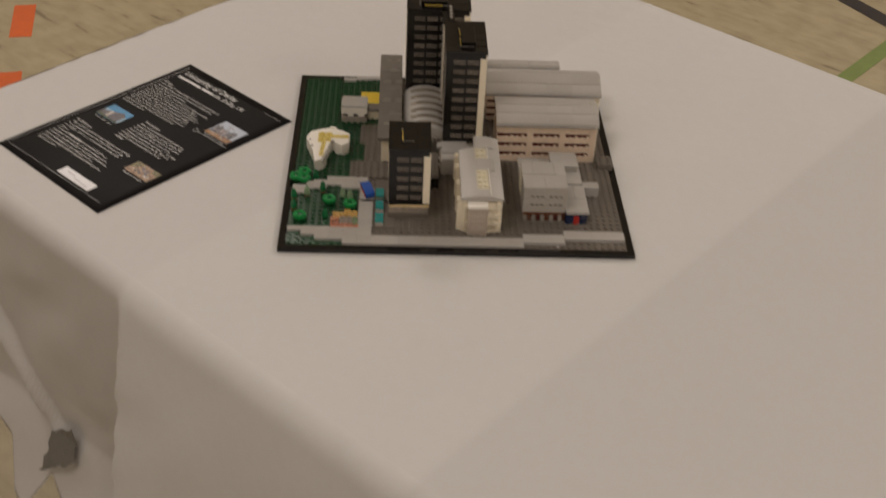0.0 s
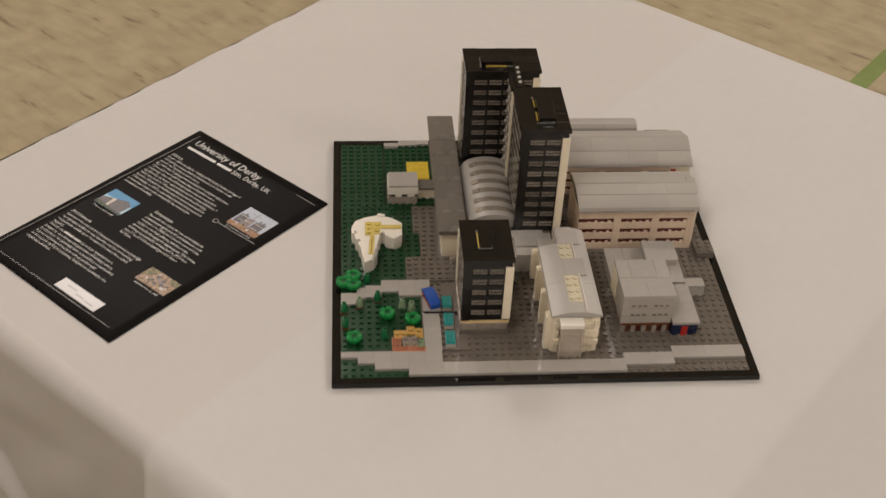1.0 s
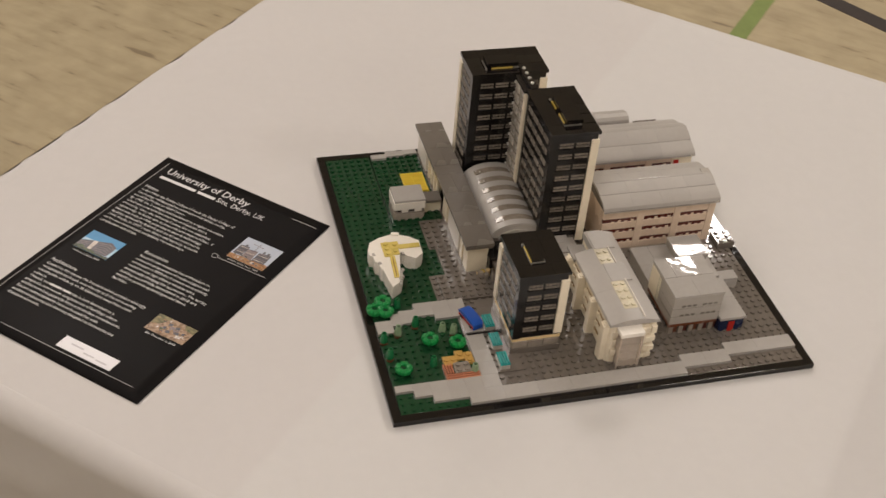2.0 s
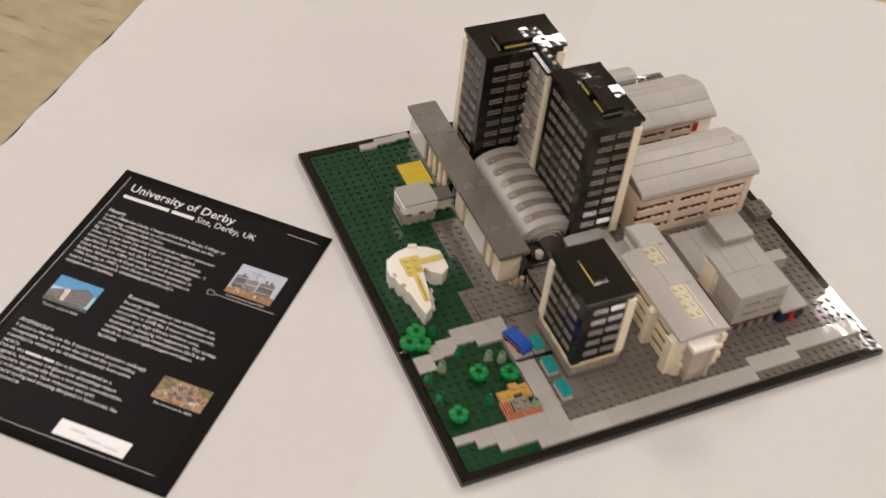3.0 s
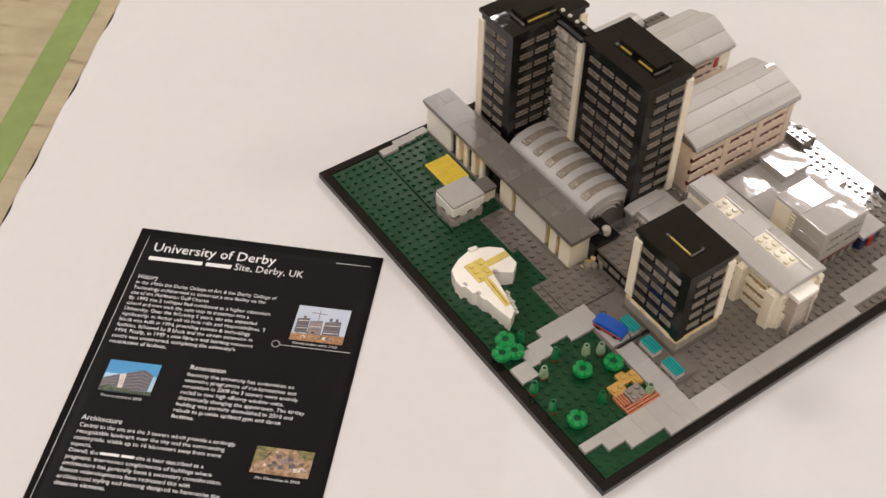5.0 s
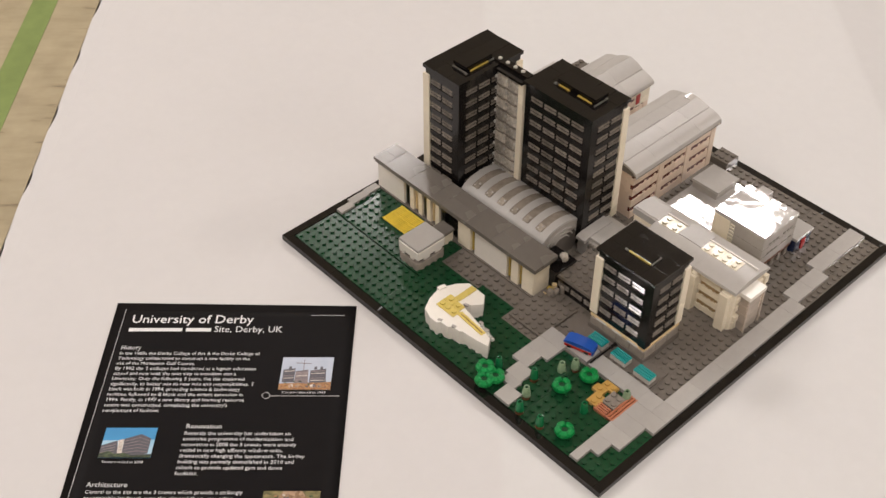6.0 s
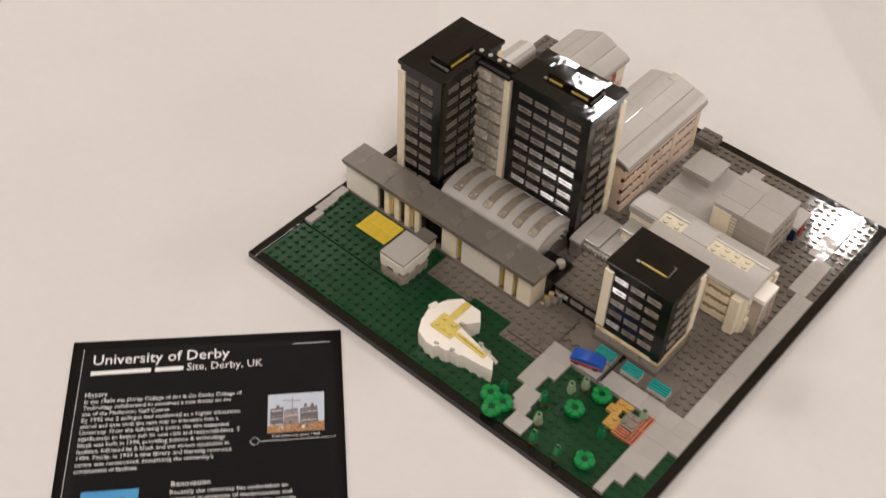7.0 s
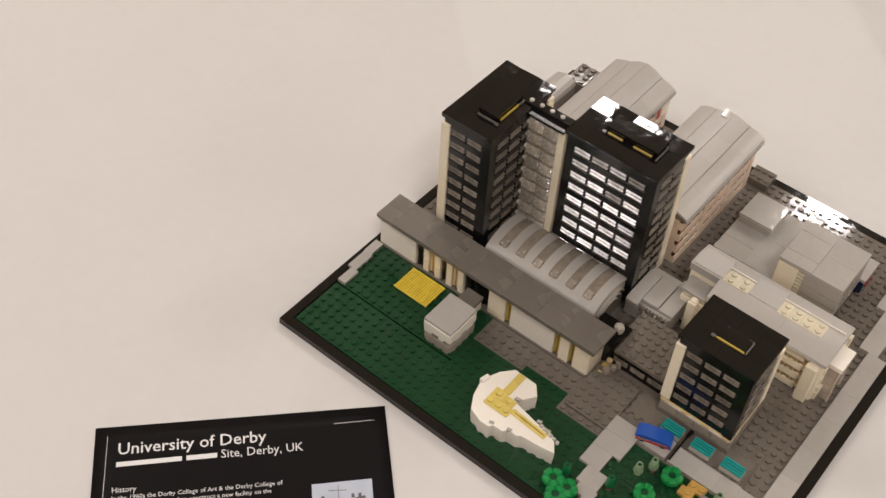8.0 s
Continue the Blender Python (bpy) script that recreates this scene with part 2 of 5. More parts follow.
    def swept_u(self, profile, u0, u1):
        """A closed profile of (v, h), swept along u."""
        n = len(profile)
        verts = [(u0, v, h) for v, h in profile] + [(u1, v, h) for v, h in profile]
        faces = [list(range(n)), [n + i for i in range(n)][::-1]]
        faces += [[i, n + i, n + (i + 1) % n, (i + 1) % n] for i in range(n)]
        return self.add(verts, faces)

    def swept_v(self, profile, v0, v1):
        """A closed profile of (u, h), swept along v."""
        n = len(profile)
        verts = [(u, v0, h) for u, h in profile] + [(u, v1, h) for u, h in profile]
        faces = [list(range(n))[::-1], [n + i for i in range(n)]]
        faces += [[i, (i + 1) % n, n + (i + 1) % n, n + i] for i in range(n)]
        return self.add(verts, faces)

    def turned(self, angle, cu, cv):
        c, s = math.cos(radians(angle)), math.sin(radians(angle))
        self.v = [(cu + (u - cu) * c - (v - cv) * s, cv + (u - cu) * s + (v - cv) * c, h) for u, v, h in self.v]
        return self


def place_of(u, v, h):
    return Vector((u * U, v * U, ZT + h / 1000))


def root_of(ob):
    while ob.parent:
        ob = ob.parent
    return ob


def mesh_from(name, verts, faces, material, smooth=False):
    me = bpy.data.meshes.new(name)
    me.from_pydata([tuple(v) for v in verts], [], faces)
    bm = bmesh.new()
    bm.from_mesh(me)
    bmesh.ops.recalc_face_normals(bm, faces=bm.faces)
    bm.to_mesh(me)
    bm.free()
    me.materials.append(material)
    if smooth:
        me.shade_smooth()
        me.set_sharp_from_angle(angle=radians(35))
    me.update()
    return me


def thing(name, u, v, h, label, category, group=""):
    ob = new(name)
    ob.location = place_of(u, v, h)
    ob.empty_display_size = 0.01
    return tagged(ob, label, category, group)


def part(name, geo, material, parent, label="", smooth=False, kind=""):
    """Links a Geo as one mesh under a thing or under a part of it."""
    o = root_of(parent).location
    me = mesh_from(name, [place_of(*p) - o for p in geo.v], geo.f, material, smooth)
    ob = new(name, me)
    ob.parent = parent
    return tagged(ob, label, kind=kind)


SHAPES = {}


def piece(name, u0, v0, h0, u1, v1, h1, material, parent, studs=False, b=0.12, gap=0.05, label="", tilt=0.0):
    """A brick, plate or tile as an object of its own; alike pieces share one mesh."""
    key = (round(u1 - u0, 3), round(v1 - v0, 3), round(h1 - h0, 2), material.name, studs, b)
    if key not in SHAPES:
        du, dv, dh = key[:3]
        g = Geo().box(-du / 2 + gap / 8, -dv / 2 + gap / 8, 0, du / 2 - gap / 8, dv / 2 - gap / 8, dh - 0.03, b)
        if studs:
            g.studs(-du / 2, -dv / 2, du / 2, dv / 2, dh)
        SHAPES[key] = mesh_from(name, [(p[0] * U, p[1] * U, p[2] / 1000) for p in g.v], g.f, material)
    ob = new(name, SHAPES[key])
    ob.parent = parent
    ob.location = place_of((u0 + u1) / 2, (v0 + v1) / 2, h0) - root_of(parent).location
    if tilt:
        ob.rotation_euler = (radians(random.uniform(-tilt, tilt)), radians(random.uniform(-tilt, tilt)), 0)
    return tagged(ob, label)


def tiled(name, u0, v0, u1, v1, h0, h1, su, sv, material, parent, studs=False, shift=True, b=0.2, tilt=0.0):
    """A field of tiles or plates of about su by sv studs, in staggered rows."""
    v, row = v0, 0
    while v < v1 - 0.05:
        ve = min(v + sv, v1)
        u = u0
        first = su / 2 if (shift and row % 2) else su
        while u < u1 - 0.05:
            ue = min(u + first, u1)
            if u1 - ue < 0.4:
                ue = u1
            piece(name, u, v, h0, ue, ve, h1, material, parent, studs, b, tilt=tilt)
            u, first = ue, su
        v, row = ve, row + 1


def flat_mesh(name, corners, material, parent=None, z=0.0):
    """A thin sheet over corners in metres."""
    n = len(corners)
    verts = [(*c, z) for c in corners] + [(*c, z - 0.0003) for c in corners]
    faces = [list(range(n)), [n + i for i in range(n)][::-1]] + [[i, n + i, n + (i + 1) % n, (i + 1) % n] for i in range(n)]
    ob = new(name, mesh_from(name, verts, faces, material))
    ob.parent = parent
    return ob


def hall_at(a, b, z=0.0, axes=(E1, E2)):
    """A place in metres along the hall's two directions."""
    p = axes[0] * a + axes[1] * b
    return Vector((p.x, p.y, z))


def slab(name, a0, b0, z0, a1, b1, z1, material, parent=None, bevel=0.0, axes=(E1, E2)):
    """A box along the hall's directions, in metres."""
    o = root_of(parent).location if parent else Vector()
    bm = bmesh.new()
    vs = [bm.verts.new(hall_at(a, b, z, axes) - o) for z in (z0, z1) for a, b in ((a0, b0), (a1, b0), (a1, b1), (a0, b1))]
    for q in ((3, 2, 1, 0), (4, 5, 6, 7), (0, 1, 5, 4), (1, 2, 6, 5), (2, 3, 7, 6), (3, 0, 4, 7)):
        bm.faces.new([vs[i] for i in q])
    if bevel:
        bmesh.ops.bevel(bm, geom=bm.edges[:], offset=bevel, segments=2, affect="EDGES")
    bmesh.ops.recalc_face_normals(bm, faces=bm.faces[:])
    me = bpy.data.meshes.new(name)
    bm.to_mesh(me)
    bm.free()
    me.materials.append(material)
    ob = new(name, me)
    ob.parent = parent
    return ob


# ---- the hall ----
A0, A1, B0, B1, HC = -3.4, 5.6, -4.4, 4.6, 3.0
tagged(slab("floor", A0, B0, -0.1, A1, B1, 0, FLOORMAT), "beige marbled linoleum sheet floor of a hall", "floor", kind="structure")
tagged(slab("ceiling", A0, B0, HC, A1, B1, HC + 0.1, CEILPAINT), "white ceiling with recessed light panels", "ceiling", kind="structure")
for nm, q in (("wall_west", (A0 - 0.15, B0, A0, B1)), ("wall_east", (A1, B0, A1 + 0.15, B1)),
              ("wall_north", (A0, B0 - 0.15, A1, B0)), ("wall_south", (A0, B1, A1, B1 + 0.15))):
    tagged(slab(nm, q[0], q[1], 0, q[2], q[3], HC, WALLPAINT), "plain off-white painted wall", "wall", kind="structure")


L1, L2 = Vector((0.915, 0.403, 0)).normalized(), Vector((0.403, -0.915, 0)).normalized()      # the lamps' two directions


def ceiling_light(a, b, watts, x):
    t = new("ceiling_light")
    axes = (L1, L2)
    t.location = hall_at(a, b, HC - 0.03, axes)
    tagged(t, "lit square ceiling light panel with white frame", "ceiling light", "ceiling lights")
    for s in (-1, 1):
        slab("frame_bar", a - x - 0.04, b + s * (x + 0.02) - 0.02, HC - 0.045, a + x + 0.04, b + s * (x + 0.02) + 0.02, HC - 0.002, LAMPFRAME, t, 0.0, axes)
        slab("frame_bar", a + s * (x + 0.02) - 0.02, b - x, HC - 0.045, a + s * (x + 0.02) + 0.02, b + x, HC - 0.002, LAMPFRAME, t, 0.0, axes)
    slab("diffuser", a - x, b - x, HC - 0.03, a + x, b + x, HC - 0.006, LAMPGLOW, t, 0.0, axes)
    lamp = bpy.data.lights.new("panel_lamp", "AREA")
    lamp.shape, lamp.size, lamp.energy, lamp.color = "SQUARE", 2 * x - 0.01, watts, PANEL_COLOR
    ob = new("panel_lamp", lamp)
    ob.matrix_basis = Matrix.Translation(Vector((0, 0, -0.004))) @ Matrix.Rotation(math.atan2(L1.y, L1.x), 4, "Z")
    ob.parent = t


for a, b, k, x in ((2.93, -1.78, 1, 0.2), (2.84, -0.29, 1, 0.18), (2.75, 0.53, 0.5, 0.085), (0.33, -2.53, 1.4, 0.46), (2.15, 2.23, 1.2, 0.21), (-0.92, 0.39, 0.8, 0.3), (-0.31, 3.07, 0.7, 0.21), (0.71, 3.18, 0.6, 0.21), (-3.1, -0.63, 0.4, 0.21), (-1.52, 3.05, 0.4, 0.21), (-1.55, -2.14, 0.8, 0.21)):
    ceiling_light(a, b, PANEL_WATTS * k, x)


def floor_tape(label, a0, b0, a1, b1, material):
    tagged(slab("floor_tape", a0, b0, 0.0, a1, b1, 0.0012, material), label, "floor tape", "floor marking tapes")


floor_tape("long green marking tape stuck on the floor", -1.0, -137.4 * U, A1 - 0.05, -130.0 * U, GREENTAPE)
floor_tape("green marking tape stuck on the floor", 1.9, -0.268, A1 - 0.6, -0.222, GREENTAPE)


def loose_tape(label, x, y, angle, length, width, material):
    """A straight strip of tape on the floor, its middle at (x, y)."""
    d, w = Vector((math.cos(radians(angle)), math.sin(radians(angle)), 0)), Vector((-math.sin(radians(angle)), math.cos(radians(angle)), 0))
    bm = bmesh.new()
    n = 6
    rows = [[bm.verts.new(d * length * (k / n - 0.5) + w * width * s + Vector((0, 0, z))) for s, z in ((-0.5, 0.0001), (-0.5, 0.0012), (0.5, 0.0012), (0.5, 0.0001))] for k in range(n + 1)]
    for p, q in zip(rows, rows[1:]):
        for i in range(4):
            bm.faces.new([p[i], p[(i + 1) % 4], q[(i + 1) % 4], q[i]])
    bm.faces.new(rows[0]), bm.faces.new(rows[-1])
    bmesh.ops.recalc_face_normals(bm, faces=bm.faces[:])
    me = bpy.data.meshes.new("floor_tape")
    bm.to_mesh(me)
    bm.free()
    me.materials.append(material)
    ob = new("floor_tape", me)
    ob.location = (x, y, 0)
    tagged(ob, label, "floor tape", "floor marking tapes")


loose_tape("dark marking tape stuck on the floor", 1.55, 2.30, -61.5, 2.4, 0.062, BLACKTAPE)
for x, y, a in ((-1.04, 2.83, -79), (-0.99, 2.44, -80), (-0.925, 2.04, -80), (-0.862, 1.645, -78), (-0.78, 1.26, -76)):
    loose_tape("short orange dash of marking tape on the floor", x, y, a, 0.2, 0.06, ORANGETAPE)


# ---- the table and its cover ----
TA0, TA1, TB0, TB1 = -20.3 * U, 109.0 * U, -67.8 * U, 158 * U
table = new("folding_table")
table.location = hall_at((TA0 + TA1) / 2, (TB0 + TB1) / 2, 0)
tagged(table, "plain folding table hidden under a white cover", "table")
slab("tabletop", TA0 + 0.03, TB0 + 0.03, ZT - 0.06, TA1 - 0.03, TB1 - 0.03, ZT - 0.032, TABLEWOOD, table, 0.004)
for a in (TA0 + 0.30, TA1 - 0.33):
    for b in (TB0 + 0.10, TB1 - 0.13):
        slab("leg", a, b, 0, a + 0.03, b + 0.03, ZT - 0.06, STEEL, table, 0.004)


def cover_top(a, b):
    """How far the cover lies under the table's top plane: two fold lines, faint waves away from the middle."""
    z = 0.0
    if b > 43 * U:
        z -= (b - 43 * U) * 0.022
    for line in (-9 * U, 43 * U):
        z += 0.0006 * math.exp(-((b - line) / 0.006) ** 2) * (a < 0.1 or a > 0.6 or line > 0)
    return z


def along(x, knots):
    """A value between the knots (place, value)."""
    for (x0, y0), (x1, y1) in zip(knots, knots[1:]):
        if x <= x1:
            return y0 + (y1 - y0) * max(0.0, (x - x0) / (x1 - x0))
    return knots[-1][1]


HEM = ((-68.3, 0.38), (-53.4, 0.43), (-48.4, 0.45), (-44.9, 0.52), (-41.6, 0.535), (-36.2, 0.455), (-31.4, 0.49), (-22.0, 0.66), (-10.0, 0.70))


def taped_side(b, d):
    """The hanging side at the taped corner: a pressed fold, right of it the cloth flares, left of it it hangs inwards to a lifted fold and is pulled out below the tape."""
    s = -9.1 * U - b + 0.08 * d
    left = min(1.0, max(0.0, s / 0.012 + 0.5))
    x = -(b + 46.5 * U - 0.62 * (d - 0.22))
    lifted = 0.024 * min(1, max(0, x / 0.015)) * max(0.0, 1 - max(0, x) / 0.06) * min(1, d / 0.12) * min(1, max(0, (0.42 - d) / 0.08))
    fold = 0.005 * math.exp(-(s / 0.008) ** 2) * min(1, d / 0.05)
    pull = 0.005 * noise.noise(Vector((b * 14 + d * 9, d * 11 - b * 5, 0.3))) * min(1, d / 0.12)
    below = max(0.0, d - 0.36)
    return (1 - left) * 0.26 * d + left * (-0.03 * min(d, 0.36) + 0.40 * below) + lifted + fold + pull


def tablecover():
    """A white cover: flat top with pressed folds, rounded over the edges, hanging sides with drapes."""
    drop, r = 0.70, 0.022
    na, nb, nd = 48, 200, 72
    bm = bmesh.new()
    def skirt(s, d):
        """Outward push of the hanging side at s metres along it and d metres down."""
        k = d / drop
        return 0.012 * k * math.sin(s * 9.0) + 0.006 * k * math.sin(s * 23 + 1.0) + 0.004 * math.sin(d * 14 + s * 5) * k
    def edge(d):
        """Round the edge: how far out and down after d metres along the cloth."""
        arc = r * math.pi / 2
        if d < arc:
            t = d / r
            return r * math.sin(t) - r, -(r - r * math.cos(t))
        return 0.0, -r - (d - arc)
    grid = {}
    span_a = [TA0 + (TA1 - TA0) * i / na for i in range(na + 1)]
    fine = 120
    span_b = [TB0 + (-5 * U - TB0) * j / fine for j in range(fine)] + [-5 * U + (TB1 + 5 * U) * j / (nb - fine) for j in range(nb - fine + 1)]
    ds = [drop * (k / nd) ** 1.25 for k in range(nd + 1)]
    def point(i, j):
        """Index past the ends goes down the sides."""
        ka, kb = (-i if i < 0 else i - na if i > na else 0), (-j if j < 0 else j - nb if j > nb else 0)
        a, b = span_a[min(max(i, 0), na)], span_b[min(max(j, 0), nb)]
        sa, sb = (-1 if i < 0 else 1), (-1 if j < 0 else 1)
        z = cover_top(a, b)
        if ka == 0 and kb == 0:
            ia = -r if i == 0 else r if i == na else 0
            jb = -r if j == 0 else r if j == nb else 0
            return hall_at(a - ia, b - jb, ZT + z - 0.0006)
        if ka:
            d = ds[ka]
            if sa < 0:
                # towards the taped corner the hem rises
                d *= along(b / U, HEM) / drop
            out, down = edge(d)
            push = skirt(b, -down)
            if sa < 0:
                push += taped_side(b, -down)
            return hall_at(a + sa * (out + push), b, ZT + down + z)
        d = ds[kb] * (along((a - TA0) / U, ((0, 0.38), (25, 0.5), (60, 0.7))) / drop if sb < 0 else 1)
        out, down = edge(d)
        return hall_at(a, b + sb * (out + (0.3 * skirt(a, -down) if sb > 0 else 0.0) + 0.04 * down), ZT + down + z)
    for i in range(-nd, na + nd + 1):
        for j in range(-nd, nb + nd + 1):
            if (i < 0 or i > na) and (j < 0 or j > nb):
                continue
            grid[i, j] = bm.verts.new(point(i, j))
    for (i, j) in list(grid):
        q = [(i, j), (i + 1, j), (i + 1, j + 1), (i, j + 1)]
        if all(x in grid for x in q):
            bm.faces.new([grid[x] for x in q])
    # close the four hanging corners with a soft fold
    for i, j, si, sj in ((0, 0, -1, -1), (na, 0, 1, -1), (0, nb, -1, 1), (na, nb, 1, 1)):
        for k in range(nd):
            x = [grid[i + si * k, j], grid[i + si * (k + 1), j], grid[i, j + sj * (k + 1)], grid[i, j + sj * k]]
            if k == 0:
                bm.faces.new([x[0], x[1], x[2]])
            else:
                bm.faces.new(x)
    bmesh.ops.recalc_face_normals(bm, faces=bm.faces[:])
    me = bpy.data.meshes.new("tablecloth")
    bm.to_mesh(me)
    bm.free()
    me.materials.append(CLOTH)
    me.shade_smooth()
    me.set_sharp_from_angle(angle=radians(50))
    ob = new("tablecloth", me)
    ob.modifiers.new("thickness", "SOLIDIFY").thickness = 0.0005
    ob.modifiers["thickness"].offset = -1
    return tagged(ob, "white cover with pressed folds draped over the table", "tablecloth")


tablecover()


# ---- the brick-built campus model: its base ----
G = 6.4                        # top of the ground plates
W = 51.0                       # the base's width in studs; its depth is 50
ALL = "buildings of the campus model"


def model_base():
    base = thing("campus_ground", 25, 25, 0, "black-edged studded green and grey model ground with pale path tiles", "model ground")
    part("base_slab", Geo().box(-0.1, 0.05, 0.1, W - 0.05, 50.2, 3.15, 0.2), BLACK, base)
    for v in (0, 49.15):
        for k in range(6):
            piece("border_tile", k * W / 6 - 0.1, v, 3.2, (k + 1) * W / 6 - 0.1, v + 1.0, G, BLACK_TILE, base, tilt=0.15)
    for u in (-0.1, W - 1.1):
        for k in range(6):
            piece("border_tile", u, 1 + k * 8.025, 3.2, u + 1, 9.025 + k * 8.025, G, BLACK_TILE, base, tilt=0.15)
    R = W - 1.12
    for u0, v0, u1, v1 in ((1, 34, 7.08, 42), (1, 42, 7.08, 49), (7.24, 34, 14, 41), (7.24, 41, 14, 48), (7.24, 48, 14, 49), (1, 28, 10.7, 34), (1, 23, 11.5, 28),
                           (1, 18, 9.4, 23), (1, 12, 7, 18), (7, 12, 11, 18), (1, 5, 11, 12), (1, 1, 9, 5)):
        piece("green_plate", u0, v0, 3.2, u1, v1, G, GREEN, base, True)
    rear = ((14, 41, 26, 49), (26, 41, 38, 49), (38, 41, R, 49), (14, 33, 26, 41), (26, 33, 38, 41), (38, 33, R, 41),
                           (10.7, 28, 18, 34), (18, 25, 26, 33), (26, 25, 38, 33), (38, 25, R, 33), (11.5, 23, 18, 28), (9.4, 18, 18, 23))
    front = ((18, 18, 26, 25), (26, 18, 34, 25), (34, 18, 42, 25), (42, 18, R, 25), (11, 12, 18, 18), (18, 10, 26, 18), (26, 10, 34, 18),
                           (34, 10.2, 42, 18), (42, 10.2, R, 18), (11, 5, 18, 12), (18, 1, 26, 10), (26, 1, 34, 10), (34, 1, 42, 7.8), (42, 1, R, 7.8), (34, 7.8, 42, 10.2), (42, 7.8, R, 10.2), (9, 1, 18, 5))
    for u0, v0, u1, v1 in rear + front:
        if u1 - u0 > 0.3:
            piece("grey_plate", u0, v0, 3.2, u1, v1, G, DARKGREY, base, True)
    # a layer more before the long hall
    piece("grey_plate", 10.2, 17.8, G, 16.2, 22.6, G + 3.2, DARKGREY, base, True)
    piece("grey_plate", 13.6, 5.2, G, 16.4, 17.6, G + 1.6, DARKGREY, base)
    T = G + 3.2
    garden_path = ((1, 4, 3, 5), (3, 3, 5, 5), (5, 2, 7, 5), (7, 2, 9, 5), (9, 1, 11, 5), (11, 1, 13.1, 3), (11, 3, 13.1, 5),
                           (11.1, 5, 13.2, 7), (11.1, 7, 13.2, 9), (11.1, 9, 13.2, 11.7),
                           (1, 13.5, 3, 15.6), (3, 14.6, 4.1, 16.6), (4.1, 14.8, 6.1, 17), (6.1, 15.8, 8.3, 18), (8.3, 15, 10.4, 18), (10.4, 15, 12.3, 18), (11.2, 12, 13.4, 15))
    front_path = ((13.1, 1, 17, 3), (17, 1, 21, 3), (21, 1, 25, 3), (25, 1, 29, 3), (29, 1, 33, 3), (33, 1, 35, 3),
                           (35, 2, 38, 4), (38, 2, 41, 4), (41, 3, 45, 5), (45, 3, R - 0.05, 5))
    for u0, v0, u1, v1 in garden_path + front_path:
        piece("path_tile", u0, v0, G, u1, v1, T, GREYTILE, base, b=0.08, gap=0.02, tilt=0.1)
    for u0, v0, u1, v1 in ((7.3, 48.05, 9.4, 49), (9.4, 48.4, 12, 49.5), (12, 48.6, 13.9, 49.6)):
        piece("path_tile", u0, v0, G, u1, v1, T, GREYTILE, base, b=0.08, gap=0.02, tilt=0.1)
    return base


model_base()


SMOKEGREY = abs_("warm_grey_clear_plastic", (0.27, 0.235, 0.20), 0.12, 0.4, var=0.2)


# ---- the three towers ----
def glazing(side, a0, a1, z0, z1, face, parent):
    """A ribbed pane 1 x 2 studs: a dark back plate with two ribs, facing west or south."""
    key = ("pane", side, round(a1 - a0, 3), round(z1 - z0, 2))
    if key not in SHAPES:
        w, h = (a1 - a0) / 2, z1 - z0
        verts, faces = [(-w, 0, 0), (w, 0, 0), (w, 0, h), (-w, 0, h)], [[0, 1, 2, 3]]
        def ridge(x0, x1, lo, hi, d, bevel):
            """A rib across the pane: soffit, face, chamfer, top and two ends."""
            o = len(verts)
            verts.extend([(x0, 0, lo), (x1, 0, lo), (x1, d, lo), (x0, d, lo), (x1, d, hi - bevel), (x0, d, hi - bevel), (x1, d + bevel / 8, hi), (x0, d + bevel / 8, hi), (x1, 0, hi), (x0, 0, hi)])
            faces.extend([[o, o + 1, o + 2, o + 3], [o + 3, o + 2, o + 4, o + 5], [o + 5, o + 4, o + 6, o + 7], [o + 7, o + 6, o + 8, o + 9],
                          [o, o + 3, o + 5, o + 7, o + 9], [o + 1, o + 8, o + 6, o + 4, o + 2]])
        for c in (h * 0.27, h * 0.73):
            ridge(-w * 0.88, w * 0.88, c - h * 0.12, c + h * 0.11, -0.13, 0.85)
        if side == "w":
            verts = [(v, -u, z) for u, v, z in verts]
        me = bpy.data.meshes.new("window_pane")
        me.from_pydata([(u * U, v * U, z / 1000) for u, v, z in verts], [], faces)
        me.materials.append(SMOKE), me.materials.append(RIB)
        for k, poly in enumerate(me.polygons):
            poly.material_index = min(k, 1)
        SHAPES[key] = me
    ob = new("window_pane", SHAPES[key])
    ob.parent = parent
    c = (a0 + a1) / 2
    ob.rotation_euler = (radians(random.uniform(-0.7, 0.7)), radians(random.uniform(-0.7, 0.7)), radians(random.uniform(-0.9, 0.9)))
    ob.location = (place_of(face, c, z0) if side == "w" else place_of(c, face, z0)) - root_of(parent).location
    return ob


